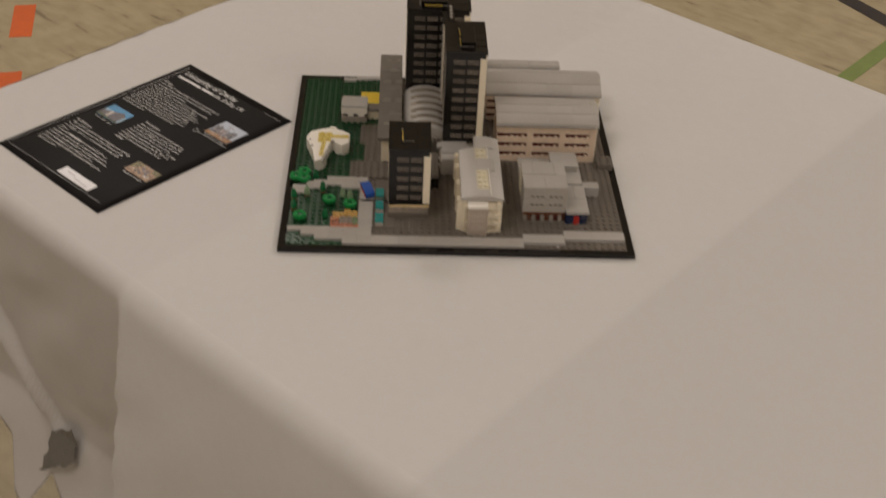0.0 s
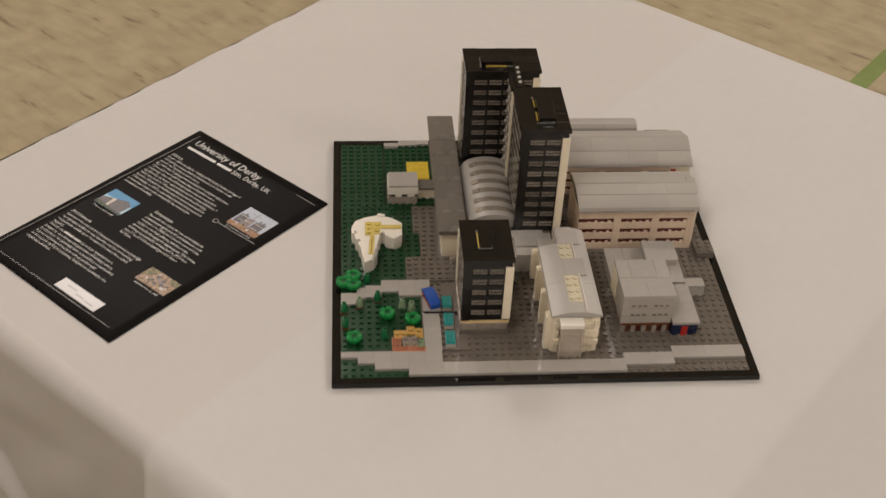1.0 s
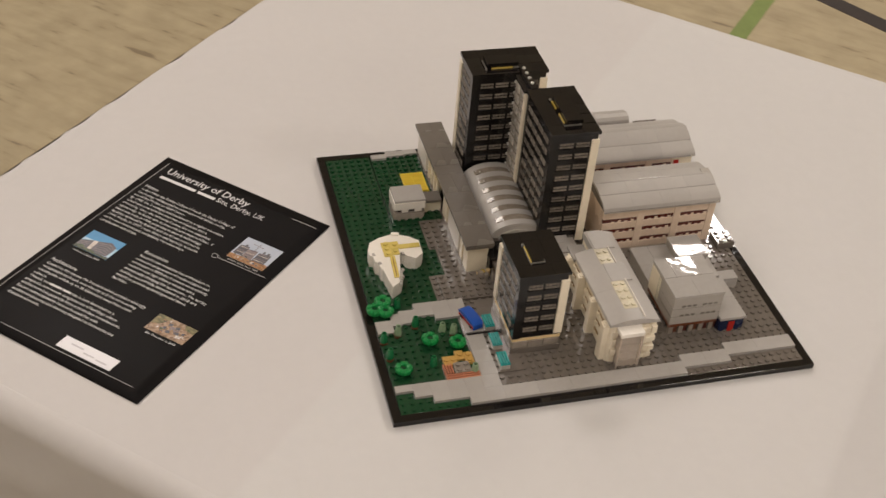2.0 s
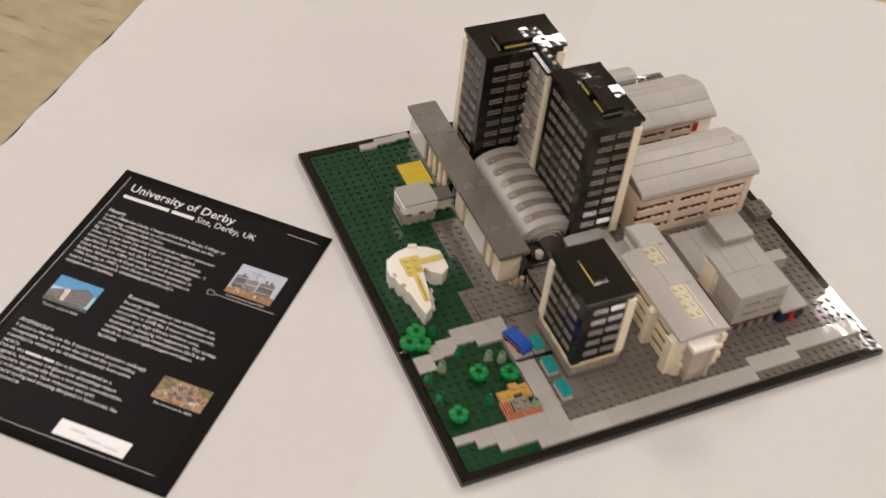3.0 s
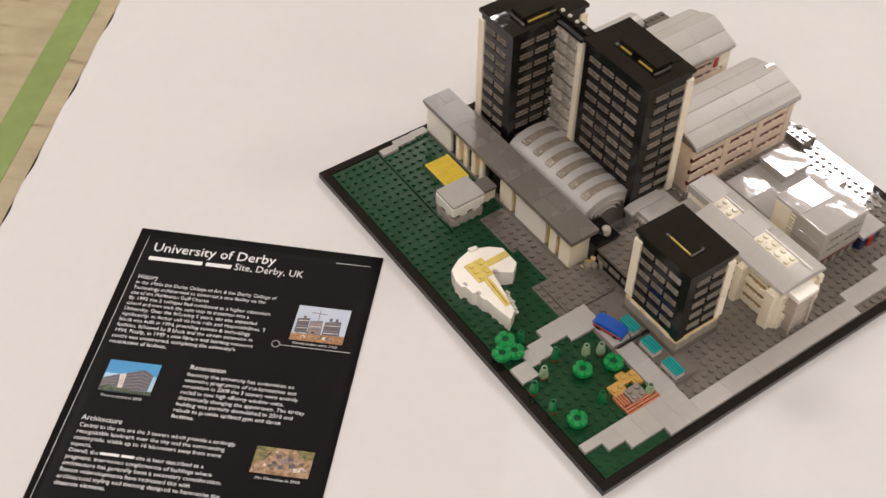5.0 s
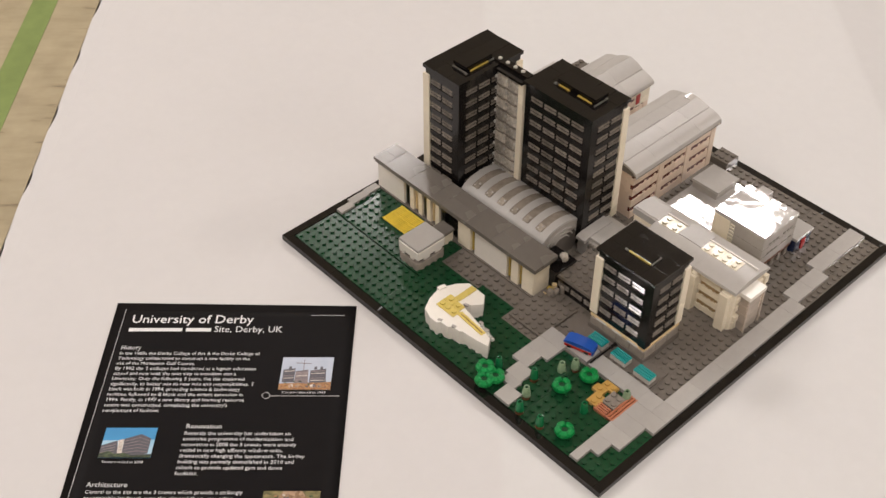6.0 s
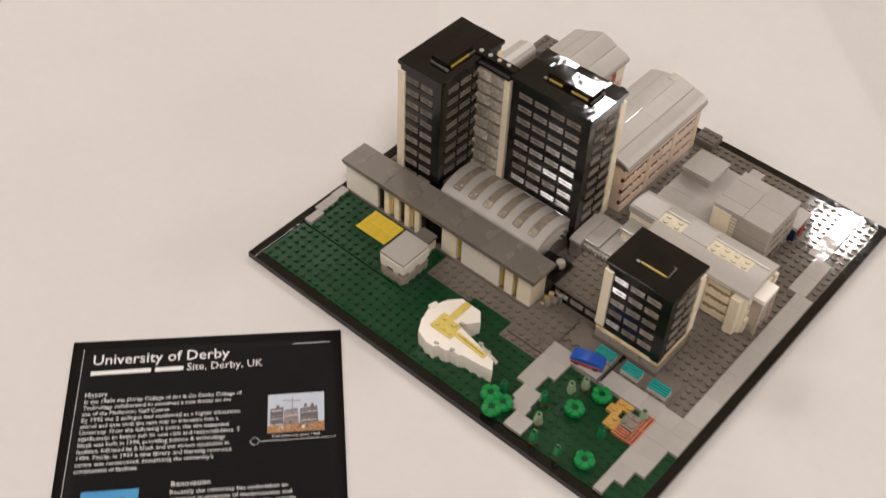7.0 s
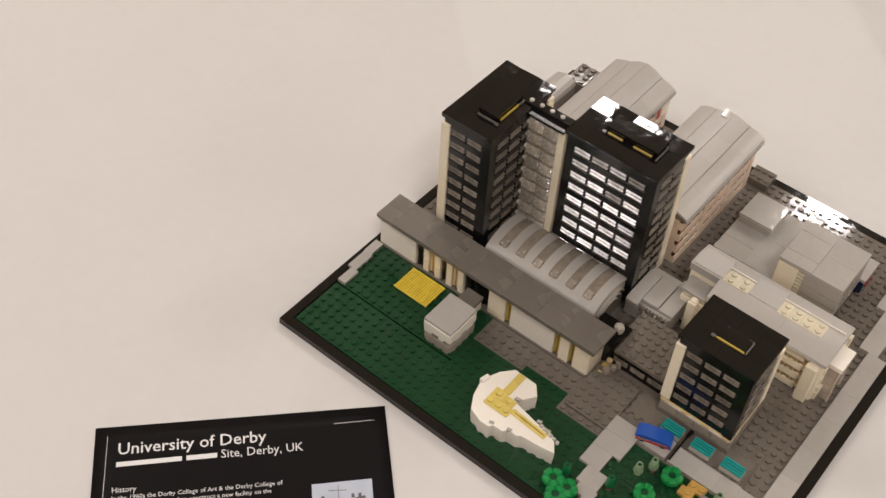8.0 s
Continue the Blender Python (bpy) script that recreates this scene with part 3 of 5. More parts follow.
def tower(name, label, u0, v0, u1, v1, bottom, top, rows, west, south, slab_west=True, tilt=1.3):
    """A black tower: window bands on its west and south sides, cream end slabs, tiled roof with a plant box."""
    t = thing(name, (u0 + u1) / 2, (v0 + v1) / 2, bottom, label, "model building", ALL)
    ru = 1.0                                  # corner column, end slab
    inset = 0.14
    roof_h = top - 3.4
    part("core", Geo().box(u0 + inset, v0 + inset, bottom, u1 - inset, v1 - inset, roof_h, 0.1), BLACK, t)
    part("corner_column", Geo().box(u0, v0, bottom, u0 + ru, v0 + ru, roof_h, 0.2), BLACK, t)
    part("end_slab", Geo().box(u1 - 0.95, v0 - 0.12, bottom + 3, u1 + 0.05, v0 + 0.5, roof_h - 6, 0.25), CREAM, t, "cream end slab")
    if slab_west:
        part("end_slab", Geo().box(u0 - 0.12, v1 - 0.95, bottom + 3, u0 + 0.5, v1 + 0.05, roof_h - 6, 0.25), CREAM, t, "cream end slab")
    part("side_wall", Geo().box(u1 - 0.4, v0 + 0.5, bottom, u1 + 0.05, v1, roof_h, 0.2), CREAM, t, "cream blank side wall")
    part("side_wall", Geo().box(u0 + 0.5, v1 - 0.4, bottom, u1 - 0.42, v1 + 0.05, roof_h, 0.2), CREAM, t, "cream blank side wall")
    pitch = 12.8
    z_top = roof_h - 7.5
    for k in range(rows):
        z1 = z_top - k * pitch
        z0 = z1 - 7.0
        if z0 < bottom + 1:
            break
        for side, count in (("w", west), ("s", south)):
            a0 = (v0 if side == "w" else u0) + ru
            a1 = (v1 if side == "w" else u1) - 0.97
            step = (a1 - a0) / count
            for i in range(count):
                p0, p1 = a0 + i * step + 0.06, a0 + (i + 1) * step - 0.06
                if side == "w":
                    glazing("w", p0, p1, z0, z1, u0 + 0.09, t)
                    part("sill", Geo().box(u0 - 0.03, p0, z0 - 0.9, u0 + 0.15, p1, z0 - 0.1, 0.1), BLACK, t)
                else:
                    glazing("s", p0, p1, z0, z1, v0 + 0.09, t)
                    part("sill", Geo().box(p0, v0 - 0.03, z0 - 0.9, p1, v0 + 0.15, z0 - 0.1, 0.1), BLACK, t)
    for k in range(rows + 1):
        z0 = z_top + 0.3 - k * pitch
        z1 = z0 + pitch - 7.5
        if k == 0:
            z1 = roof_h
        if z0 < bottom:
            break
        part("spandrel", Geo().box(u0 + 0.02, v0 + ru - 0.1, z0, u0 + 0.3, v1 - 0.97, z1, 0.15), BLACK, t)
        part("spandrel", Geo().box(u0 + ru - 0.1, v0 + 0.02, z0, u1 - 0.97, v0 + 0.3, z1, 0.15), BLACK, t)
    roof = part("roof", Geo().box(u0 - 0.1, v0 - 0.1, roof_h, u1 + 0.1, v1 + 0.1, top - 1.7, 0.2), BLACK, t)
    tiled("roof_tile", u0 - 0.1, v0 - 0.1, u1 + 0.1, v1 + 0.1, top - 1.7, top, 2.05, 2.05, BLACK_TILE, roof, shift=False, b=0.02, tilt=tilt)
    return t, roof


def plant_box(roof, u0, v0, u1, v1, h, ends):
    """The raised roof box on amber and clear bars."""
    box = part("plant_box", Geo().box(u0, v0, h + 1.5, u1, v1, h + 5.6, 0.3), BLACK_TILE, roof)
    for q in ends:
        part("roof_bar", Geo().box(q[0], q[1], h + 0.1, q[2], q[3], h + 1.7, 0.2), q[4], roof)
    return box


ta, ra = tower("slab_tower", "tall black model tower with smoked window bands and tiled roof", 17.9, 39.0, 27.9, 44.8, 20, 155.5, 10, 2, 4, True, 0.5)
for tile in ra.children:
    if tile.name.startswith("roof_tile") and tile.location.y > 0.008:         # the rear row leans to the front
        tile.rotation_euler.x += radians(2.6)
    elif tile.name.startswith("roof_tile") and tile.location.x > 0.014 and tile.location.y > -0.008:   # two tiles lean back
        tile.rotation_euler.x -= radians(1.2)
plant_box(ra, 20.1, 40.2, 24.2, 42.3, 155.5, ((20.6, 39.95, 23.4, 40.12, AMBER), (19.8, 40.0, 20.0, 42.2, CLEARBAR), (23.5, 39.9, 24.3, 40.1, CLEARBAR), (19.7, 39.8, 20.0, 40.1, CLEARBAR)))
tb, rb = tower("front_tower", "tall black model tower with smoked windows beside the glazed link", 23.7, 24.5, 29.8, 34.6, 20, 156.5, 10, 4, 2, False)
plant_box(rb, 26.0, 26.2, 28.1, 31.8, 156.5, ((25.75, 26.6, 25.92, 28.6, AMBER), (25.75, 29.8, 25.92, 31.4, AMBER), (25.6, 25.95, 27.8, 26.12, CLEARBAR), (27.7, 26.0, 27.9, 26.6, CLEARBAR), (25.6, 31.6, 25.9, 32.0, CLEARBAR)))
ts, rs = tower("low_tower", "shorter black model tower on a tan plinth with smoked windows", 15.5, 8.0, 21.4, 15.6, 24.5, 101.0, 5, 3, 2, True, 0.25)
for q in ((17.3, 10.2, 17.46, 13.0, AMBER), (17.2, 13.1, 17.5, 13.5, CLEARBAR), (17.3, 9.95, 18.9, 10.12, CLEARBAR), (18.8, 10.0, 18.98, 10.6, CLEARBAR)):
    part("roof_bar", Geo().box(q[0], q[1], 101.0, q[2], q[3], 102.4, 0.2), q[4], rs)
part("plant_box", Geo().box(17.5, 10.2, 101.0, 18.9, 12.9, 102.6, 0.1), BLACK_TILE, rs)
part("plinth", Geo().box(15.55, 8.05, 21.2, 21.4, 15.55, 24.4, 0.25), TAN, ts, "tan plinth course")
for k in range(4):
    part("plinth_brick", Geo().box(15.45, 8.1 + k * 1.85, 13.1, 15.75, 9.9 + k * 1.85, 21.0, 0.3), SMOKEGREY, ts)
for k in range(3):
    part("plinth_brick", Geo().box(15.6 + k * 1.9, 7.95, 13.1, 17.45 + k * 1.9, 8.25, 21.0, 0.3), SMOKEGREY, ts)
for v in (8.9, 11.1, 13.3):
    part("plinth_window", Geo().box(15.42, v, 21.6, 15.6, v + 1.35, 23.0, 0.2), CLEARNUB, ts, "bright clear slot")
part("undercroft", Geo().box(15.7, 8.2, 13.0, 21.3, 15.5, 21.2, 0.2), SMOKEGREY, ts)
part("base_plate", Geo().box(15.4, 7.9, G, 21.5, 15.6, 13.0, 0.2), DARKGREY, ts, "dark grey base plate")




def tower_link():
    t = thing("tower_link", 24, 36.8, 20, "narrow glazed stair link of clear bricks between the two tall towers", "model building", ALL)
    part("rear_wall", Geo().box(24.6, 34.8, 20, 25.0, 39.0, 150, 0.2), CREAM, t)
    part("end_column", Geo().box(23.6, 34.65, 20, 24.55, 35.4, 151, 0.25), CREAM, t, "cream end column")
    for k in range(10):
        z = 21 + k * 12.8
        for v0, v1 in ((35.45, 37.15), (37.2, 38.9)):
            piece("clear_brick", 23.66, v0, z + 0.9, 24.5, v1, z + 12.2, CLEARLINK, t, b=0.9)
            n = 8
            curve = [(v0 + (v1 - v0) * i / n, z + 1.4 - 1.6 * math.sin(math.pi * i / n)) for i in range(n + 1)]
            band = Geo().swept_u(curve + [(v, h - 0.7) for v, h in reversed(curve)], 23.6, 23.7)
            part("sagging_rim", band, SMOKEGREY, t, "dark curved joint under a clear brick")
        for v in (35.5, 37.18, 38.82):
            part("clear_nub", Geo().box(23.46, v - 0.13, z + 7.2, 23.75, v + 0.13, z + 10.4, 0.5), CLEARNUB, t)
    roof = part("roof", Geo().box(23.4, 34.7, 151.2, 25.1, 39.2, 154, 0.2), BLACK, t, "black link roof")
    piece("roof_tile", 24.2, 34.6, 154, 25.2, 40.6, 157.2, BLACK_TILE, roof, tilt=0.2)
    for k in range(4):
        part("clear_stud", Geo().lathe(24.7, 35.8 + k * 1.2, [(2.0, 157.0), (2.0, 158.2), (1.7, 158.5)], 10), CLEARWALL, roof)


tower_link()


# ---- the long hall with the grey roof ----
def long_hall():
    t = thing("long_hall", 15.5, 36, G, "long low white model hall with a flat dark grey tiled roof", "model building", ALL)
    top = 45.5
    # Core coloured black for the shade in the wall gap by the corridor.
    part("core", Geo().box(14.7, 23.2, G, 17.0, 49.0, top - 6.5, 0.2), BLACK, t)
    for v0, v1 in ((44.4, 49.2), (42.7, 43.4), (41.2, 41.9), (39.7, 40.4), (38.2, 38.9), (32.9, 35.0), (27.0, 32.2), (25.2, 26.3), (22.9, 24.6)):
        wall = part("wall_panel", Geo().box(14.15, v0, G, 14.75, v1, top - 6.4, 0.3), WHITE if v1 - v0 > 3 else CREAM, t)
    part("wall_panel", Geo().box(14.2, 22.85, G, 16.8, 23.3, top - 6.4, 0.3), CREAM, t)
    part("wall_panel", Geo().box(14.2, 48.8, G, 17.0, 49.25, top - 6.4, 0.3), WHITE, t)
    for v0, v1, m in ((43.4, 44.4, SMOKE), (41.9, 42.7, TAN), (40.4, 41.2, SMOKE), (38.9, 39.7, TAN), (37.4, 38.2, SMOKE), (32.2, 32.9, AMBER), (26.3, 27.0, AMBER), (24.6, 25.2, AMBER)):
        for k in range(2):
            w = (v1 - v0) / 2
            part("window_bar", Geo().box(14.42, v0 + k * w + 0.06, G + 3, 14.72, v0 + (k + 1) * w - 0.06, top - 6.6, 0.15), m, t)
    # Added dark strip: hides the studs and stands for the wall's shadow line.
    part("base_strip", Geo().box(13.95, 22.8, G, 14.3, 49.2, G + 2.0, 0.2), DARKGREY, t)
    roof = part("roof", Geo().box(13.75, 22.35, top - 6.4, 17.2, 49.2, top - 3.2, 0.2), ROOFGREY, t, "dark grey flat roof")
    v, k = 22.2, 0
    for n in (4, 3, 4, 4, 2, 4, 4, 2.1):
        cut = 15.5 if k % 2 else 17.3
        piece("roof_tile", 13.6, v, top - 3.2, cut, v + n, top, ROOFGREY, roof, tilt=0.12)
        if cut < 17:
            piece("roof_tile", cut, v, top - 3.2, 17.3, v + n, top, ROOFGREY, roof, tilt=0.12)
        v, k = v + n, k + 1
    part("eave", Geo().box(14.3, 22.6, top - 8.4, 17.0, 22.9, top - 6.4, 0.2), CREAM, t)


long_hall()


# ---- the vaulted atrium between hall and towers ----
CLEARVAULT = abs_("brown_grey_clear_plastic", (0.23, 0.195, 0.158), 0.12, 0.5, var=0.3)
VAULTBLOCK = surface("pale_brown_clear_block", (0.36, 0.315, 0.26), 0.08, var=0.4, scale=400, trans=0.2, ior=1.45, piece=0.2)


def arch(u0, u1, base, rise, n=14, thick=2.2):
    c = (u0 + u1) / 2
    half = (u1 - u0) / 2
    outer = [(c - half * math.cos(math.pi * i / n), base + rise * math.sin(math.pi * i / n)) for i in range(n + 1)]
    inner = [(c - (half - thick / 8) * math.cos(math.pi * i / n), base + (rise - thick) * math.sin(math.pi * i / n)) for i in range(n, -1, -1)]
    return outer + inner


def atrium():
    t = thing("vaulted_atrium", 21, 32, G, "light grey vaulted model roof with clear window strips", "model building", ALL)
    u0, u1, base, rise = 17.7, 24.5, 33, 15
    part("side_wall", Geo().box(17.5, 25.6, G, 18.0, 38.8, base, 0.2), GREY, t)
    part("side_wall", Geo().box(23.6, 25.6, G, 24.1, 38.8, base, 0.2), GREY, t)
    v = 25.2
    for k in range(7):
        w = 1.0
        part("vault_rib", Geo().swept_v(arch(u0, u1, base, rise), v, v + w), GREYCURVE, t, smooth=True)
        if k < 6:
            c, half = (u0 + u1) / 2, (u1 - u0) / 2
            flank = [(c - (half - q) * math.cos(math.radians(x)), base + (rise - 8 * q) * math.sin(math.radians(x)))
                     for q, turn in ((0.0, (0, 12, 24, 36, 48)), (0.5, (48, 36, 24, 12, 0))) for x in turn]
            part("clear_block", Geo().swept_v([(18.75, base + 9.4), (18.72, base + 11.3), (19.6, base + 13.9), (19.75, base + 12.4)], v + w + 0.12, v + w + 0.93), VAULTBLOCK, t, "pale clear block in the window strip")
            part("clear_nub", Geo().box(19.3, v + w + 0.2, base + 12.4, 19.5, v + w + 0.42, base + 14.0, 0.3), CLEARNUB, t)
            part("clear_nub", Geo().box(18.9, v + w + 0.66, base + 11.2, 19.08, v + w + 0.86, base + 12.6, 0.3), CLEARNUB, t)
            part("vault_edge", Geo().swept_v(flank, v + w, v + w + 1.05), GREYCURVE, t, smooth=True)
            part("vault_window", Geo().swept_v(arch(u0 + 0.12, u1 - 0.12, base, rise - 0.6), v + w, v + w + 1.05), CLEARVAULT, t, "clear brown-grey glazing strip", smooth=True)
        v += w + 1.05
    # ribbed end wall: nested arches before a dark back
    mid = (u0 + u1) / 2
    for k in range(2, 5):
        s = 1 - 0.16 * k
        half = (u1 - u0) / 2 * s
        part("end_arch", Geo().swept_v(arch(mid - half, mid + half, base - 8 + 8 * s, rise * s, 14, 0.8), 25.0, 25.24), GREY, t, smooth=True)
    part("end_wall", Geo().box(u0 + 0.6, 25.3, G, u1 - 0.6, 25.7, base + 4, 0.2), DARKGREY, t)
    part("end_wall", Geo().swept_v([(u, z - 1.5) for u, z in arch(u0, u1, base, rise)[:15]], 25.25, 25.6), GREY, t)


atrium()


# ---- entrance and low link between the hall and the low tower ----
def entrance_block():
    t = thing("entrance_block", 19, 20, G, "low black model link with small windows and studded grey roof", "model building", ALL)
    part("wall", Geo().box(17.2, 15.8, G, 23.0, 22.4, 21.0, 0.2), BLACK, t)
    for k in range(3):
        glazing("w", 16.15 + k * 1.95, 17.95 + k * 1.95, 11.9, 18.4, 17.18, t)
    piece("roof_plate", 17.2, 15.8, 21.0, 23.0, 22.4, 24.2, DARKGREY, t, True)
    p = thing("entrance_porch", 18.2, 22.6, G, "black model entrance porch with a clear round lamp on top", "model building", ALL)
    part("porch", Geo().box(16.85, 22.0, G, 19.6, 24.6, 26, 0.3), BLACK, p)
    for k in range(3):
        part("tan_bit", Geo().box(15.3 + k * 0.55, 21.9 - 0.2 * (k % 2), G, 15.75 + k * 0.55, 22.3, 10.5 + 3 * (k % 2), 0.3), (TAN, AMBER, SMOKEGREY)[k], p)
    part("canopy", Geo().box(16.7, 21.7, 26, 20.0, 25.0, 29.2, 0.3), BLACK, p)
    part("lamp_base", Geo().lathe(18.6, 23.2, [(7.0, 29.2), (7.2, 33.4), (6.4, 35.0)], 14), BLACK, p)
    part("lamp", Geo().lathe(18.75, 22.6, [(4.2, 31.0), (4.4, 34.0), (3.9, 36.6), (2.2, 37.4)], 8), CLEARLINK, p, "clear round lamp")
    for u, v, r in ((15.7, 21.6, 3.2), (16.3, 21.2, 2.8), (17.2, 21.1, 2.6)):
        part("clear_post", Geo().lathe(u, v, [(r, G), (r, 13.5), (r * 0.75, 15.0)], 12), SMOKEGREY, p)
    part("post", Geo().lathe(16.7, 21.9, [(2.4, G), (2.4, 15)], 8), TAN, p)
    part("post", Geo().lathe(17.8, 21.7, [(2.4, G), (2.4, 15)], 8), TAN, p)


entrance_block()


def low_roofs():
    t = thing("grey_link_roof", 26, 22.4, G, "small light grey model annex with sloped edge and clear side slats", "model building", ALL)
    part("body", Geo().box(23.4, 19.6, G, 28.6, 24.6, 27, 0.3), GREY, t)
    part("roof_strip", Geo().swept_v([(22.8, 27), (22.8, 30.0), (23.7, 32.0), (27.5, 32.0), (27.5, 27)], 23.05, 24.4), GREYTILE, t)
    piece("roof_tile", 23.55, 21.15, 28.8, 27.5, 23.0, 32.0, GREYTILE, t, tilt=0.4)
    piece("roof_tile", 23.6, 19.5, 27.2, 28.6, 21.1, 30.4, GREYTILE, t, tilt=0.4)
    for k in range(8):
        part("side_slat", Geo().box(23.18, 19.7 + k * 0.42, 13, 23.42, 19.95 + k * 0.42, 27.0, 0.15), SMOKEGREY, t)
        part("clear_nub", Geo().box(23.02, 19.72 + k * 0.42, 19 + 3 * (k % 2), 23.25, 19.92 + k * 0.42, 23 + 3 * (k % 2), 0.3), CLEARNUB if k % 3 == 0 else CLEARBAR, t)


low_roofs()


TANPANE = abs_("brown_window_plastic", (0.36, 0.25, 0.13), 0.2, var=0.15)


# ---- the library with its curved roof ----
def library():
    t = thing("library", 29, 13, G, "cream model library with curved grey roof and warm clear skylights", "model building", ALL)
    u0, u1, v0, v1 = 26.0, 31.9, 4.8, 20.9
    eave, top = 51, 57.5
    low_end = 17.6                             # beyond it the roof's west side steps down
    part("core", Geo().box(u0 + 0.5, v0 + 0.6, G, u1 - 0.3, low_end - 0.05, eave, 0.3), CREAM, t)
    part("core", Geo().box(28.22, low_end, G, u1 - 0.3, v1 - 0.2, eave + 3, 0.3), CREAM, t)
    part("core", Geo().box(u0 + 0.5, low_end, G, 28.2, v1 - 0.6, 42, 0.3), CREAM, t)
    for k in range(4):
        z = G + 1 + k * 11.2
        part("course", Geo().box(u0 + 0.25, v0 + 2.0, z, u0 + 0.6, low_end if k == 3 else v1 - 0.6, z + 6.0, 0.25), CREAM, t)
        part("course", Geo().box(u0 + 0.7, v0 + 0.15, z, u1 - 0.2, v0 + 0.7, z + 6.5, 0.4), CREAM, t)
    for v, w in ((5.2, 1.2), (9.6, 0.9), (13.9, 0.9), (18.2, 0.9)):
        pier = part("pier", Geo().box(u0 - 0.65, v, G, u0 + 0.7, v + w, eave - 3 if v < low_end else 41, 0.6), CREAM, t)
        part("cap", Geo().box(u0 - 0.5, v + 0.12, eave - 3 if v < low_end else 41, u0 + 0.6, v + w - 0.12, (eave - 3 if v < low_end else 41) + 1.6, 0.5), CREAM, pier)
    rnd = random.Random(3)
    for v, n in ((6.5, 3), (10.6, 3), (14.9, 3)):
        for k in range(3):
            for i in range(n):
                lift = rnd.uniform(-0.8, 0.8)
                piece("window_pane", u0 + 0.3 + rnd.uniform(-0.06, 0.06), v + i * 1.0, G + 8 + k * 11.2, u0 + 0.55, v + i * 1.0 + 0.92, G + 12.6 + k * 11.2 + round(lift, 1), TANPANE, t, b=0.1)
                part("sill_nub", Geo().box(u0 + 0.2, v + i * 1.0 + 0.3, G + 7.2 + k * 11.2, u0 + 0.5, v + i * 1.0 + 0.62, G + 9.0 + k * 11.2, 0.2), CREAM, t)
    for u in (26.1, 30.9):
        part("pier", Geo().lathe(u + 0.45, v0 + 0.5, [(4.2, G), (4.2, eave - 2), (3.6, eave - 0.5)], 12), CREAM, t)
    rnd = random.Random(11)
    for k in range(4):
        for u in (26.35, 29.75, 30.4, 31.05):
            w, d = rnd.uniform(0.6, 0.8), rnd.uniform(0.0, 0.3)
            piece("cream_brick", u, v0 - 0.1 - d, G + 0.3 + k * 10.6, u + w, v0 + 0.5 - d, G + rnd.choice((6.4, 9.6)) + k * 10.6, CREAM, t, b=0.4, tilt=0.5)
    # clear entrance tower and its white canopy
    for k in range(4):
        piece("clear_brick", 27.1, v0 - 1.15, G + k * 9.6, 29.5, v0 + 0.2, G + (k + 1) * 9.6 - 0.1, CLEARWARM, t, b=0.3)
    part("canopy", Geo().box(26.8, v0 - 1.45, 46, 29.7, v0 + 0.4, 50.5, 0.4), WHITE, t, "white canopy block")
    for u in (27.0, 29.6):
        part("post", Geo().lathe(u, v0 - 1.25, [(1.1, G), (1.1, 46)], 8), CLEARWARM, t)
    prof = [(u0 - 0.15, eave), (u0 - 0.05, eave + 2.2), (u0 + 0.8, eave + 4.4), (u0 + 1.9, top), (u1 - 1.9, top), (u1 - 0.8, eave + 4.4), (u1 + 0.05, eave + 2.2), (u1 + 0.15, eave)]
    part("roof_piece", Geo().swept_v(prof, v0 - 0.09, 10.2), GREYCURVE, t, smooth=True)
    part("roof_piece", Geo().swept_v(prof, 10.22, low_end), GREYCURVE, t, smooth=True)
    part("roof_piece", Geo().swept_v([(28.2, eave - 1), (28.2, top - 0.4), (28.5, top)] + prof[4:-1] + [(u1 + 0.15, eave - 1)], low_end + 0.02, v1), GREYCURVE, t, smooth=True)
    part("low_roof", Geo().box(u0 + 0.1, low_end + 0.02, 42, 28.2, v1 - 0.5, 45.2, 0.3), GREYTILE, t)
    for a, b in ((6.6, 11.4), (14.6, 17.4)):
        n = round((b - a) / 1.2)
        for i in range(n):
            w = (b - a) / n
            piece("skylight", 28.2, a + i * w, top - 0.6, 29.9, a + (i + 1) * w, top + 0.5, CLEARYELLOW, t, True, b=0.25, gap=0.02, tilt=0.5)
        # White bar stands in for the highlight on the clear slope's edge.
        part("skylight_rim", Geo().box(30.0, a - (1.6 if a < 10 else 0.1), top - 0.4, 30.14, b + 0.1, top + 1.7, 0.3), WHITE, t, "white bar for the highlight along the skylight edge")
    for a, b in ((11.4, 14.6), (17.4, 20.6)):
        piece("roof_tile", 28.4, a, top - 0.5, u1 - 0.9, b, top + 0.6, GREYCURVE, t, tilt=0.1)


CLEARWARM = surface("warm_clear_brick", (0.86, 0.76, 0.67), 0.10, var=0.12, scale=200, trans=0.6, ior=1.45)
library()


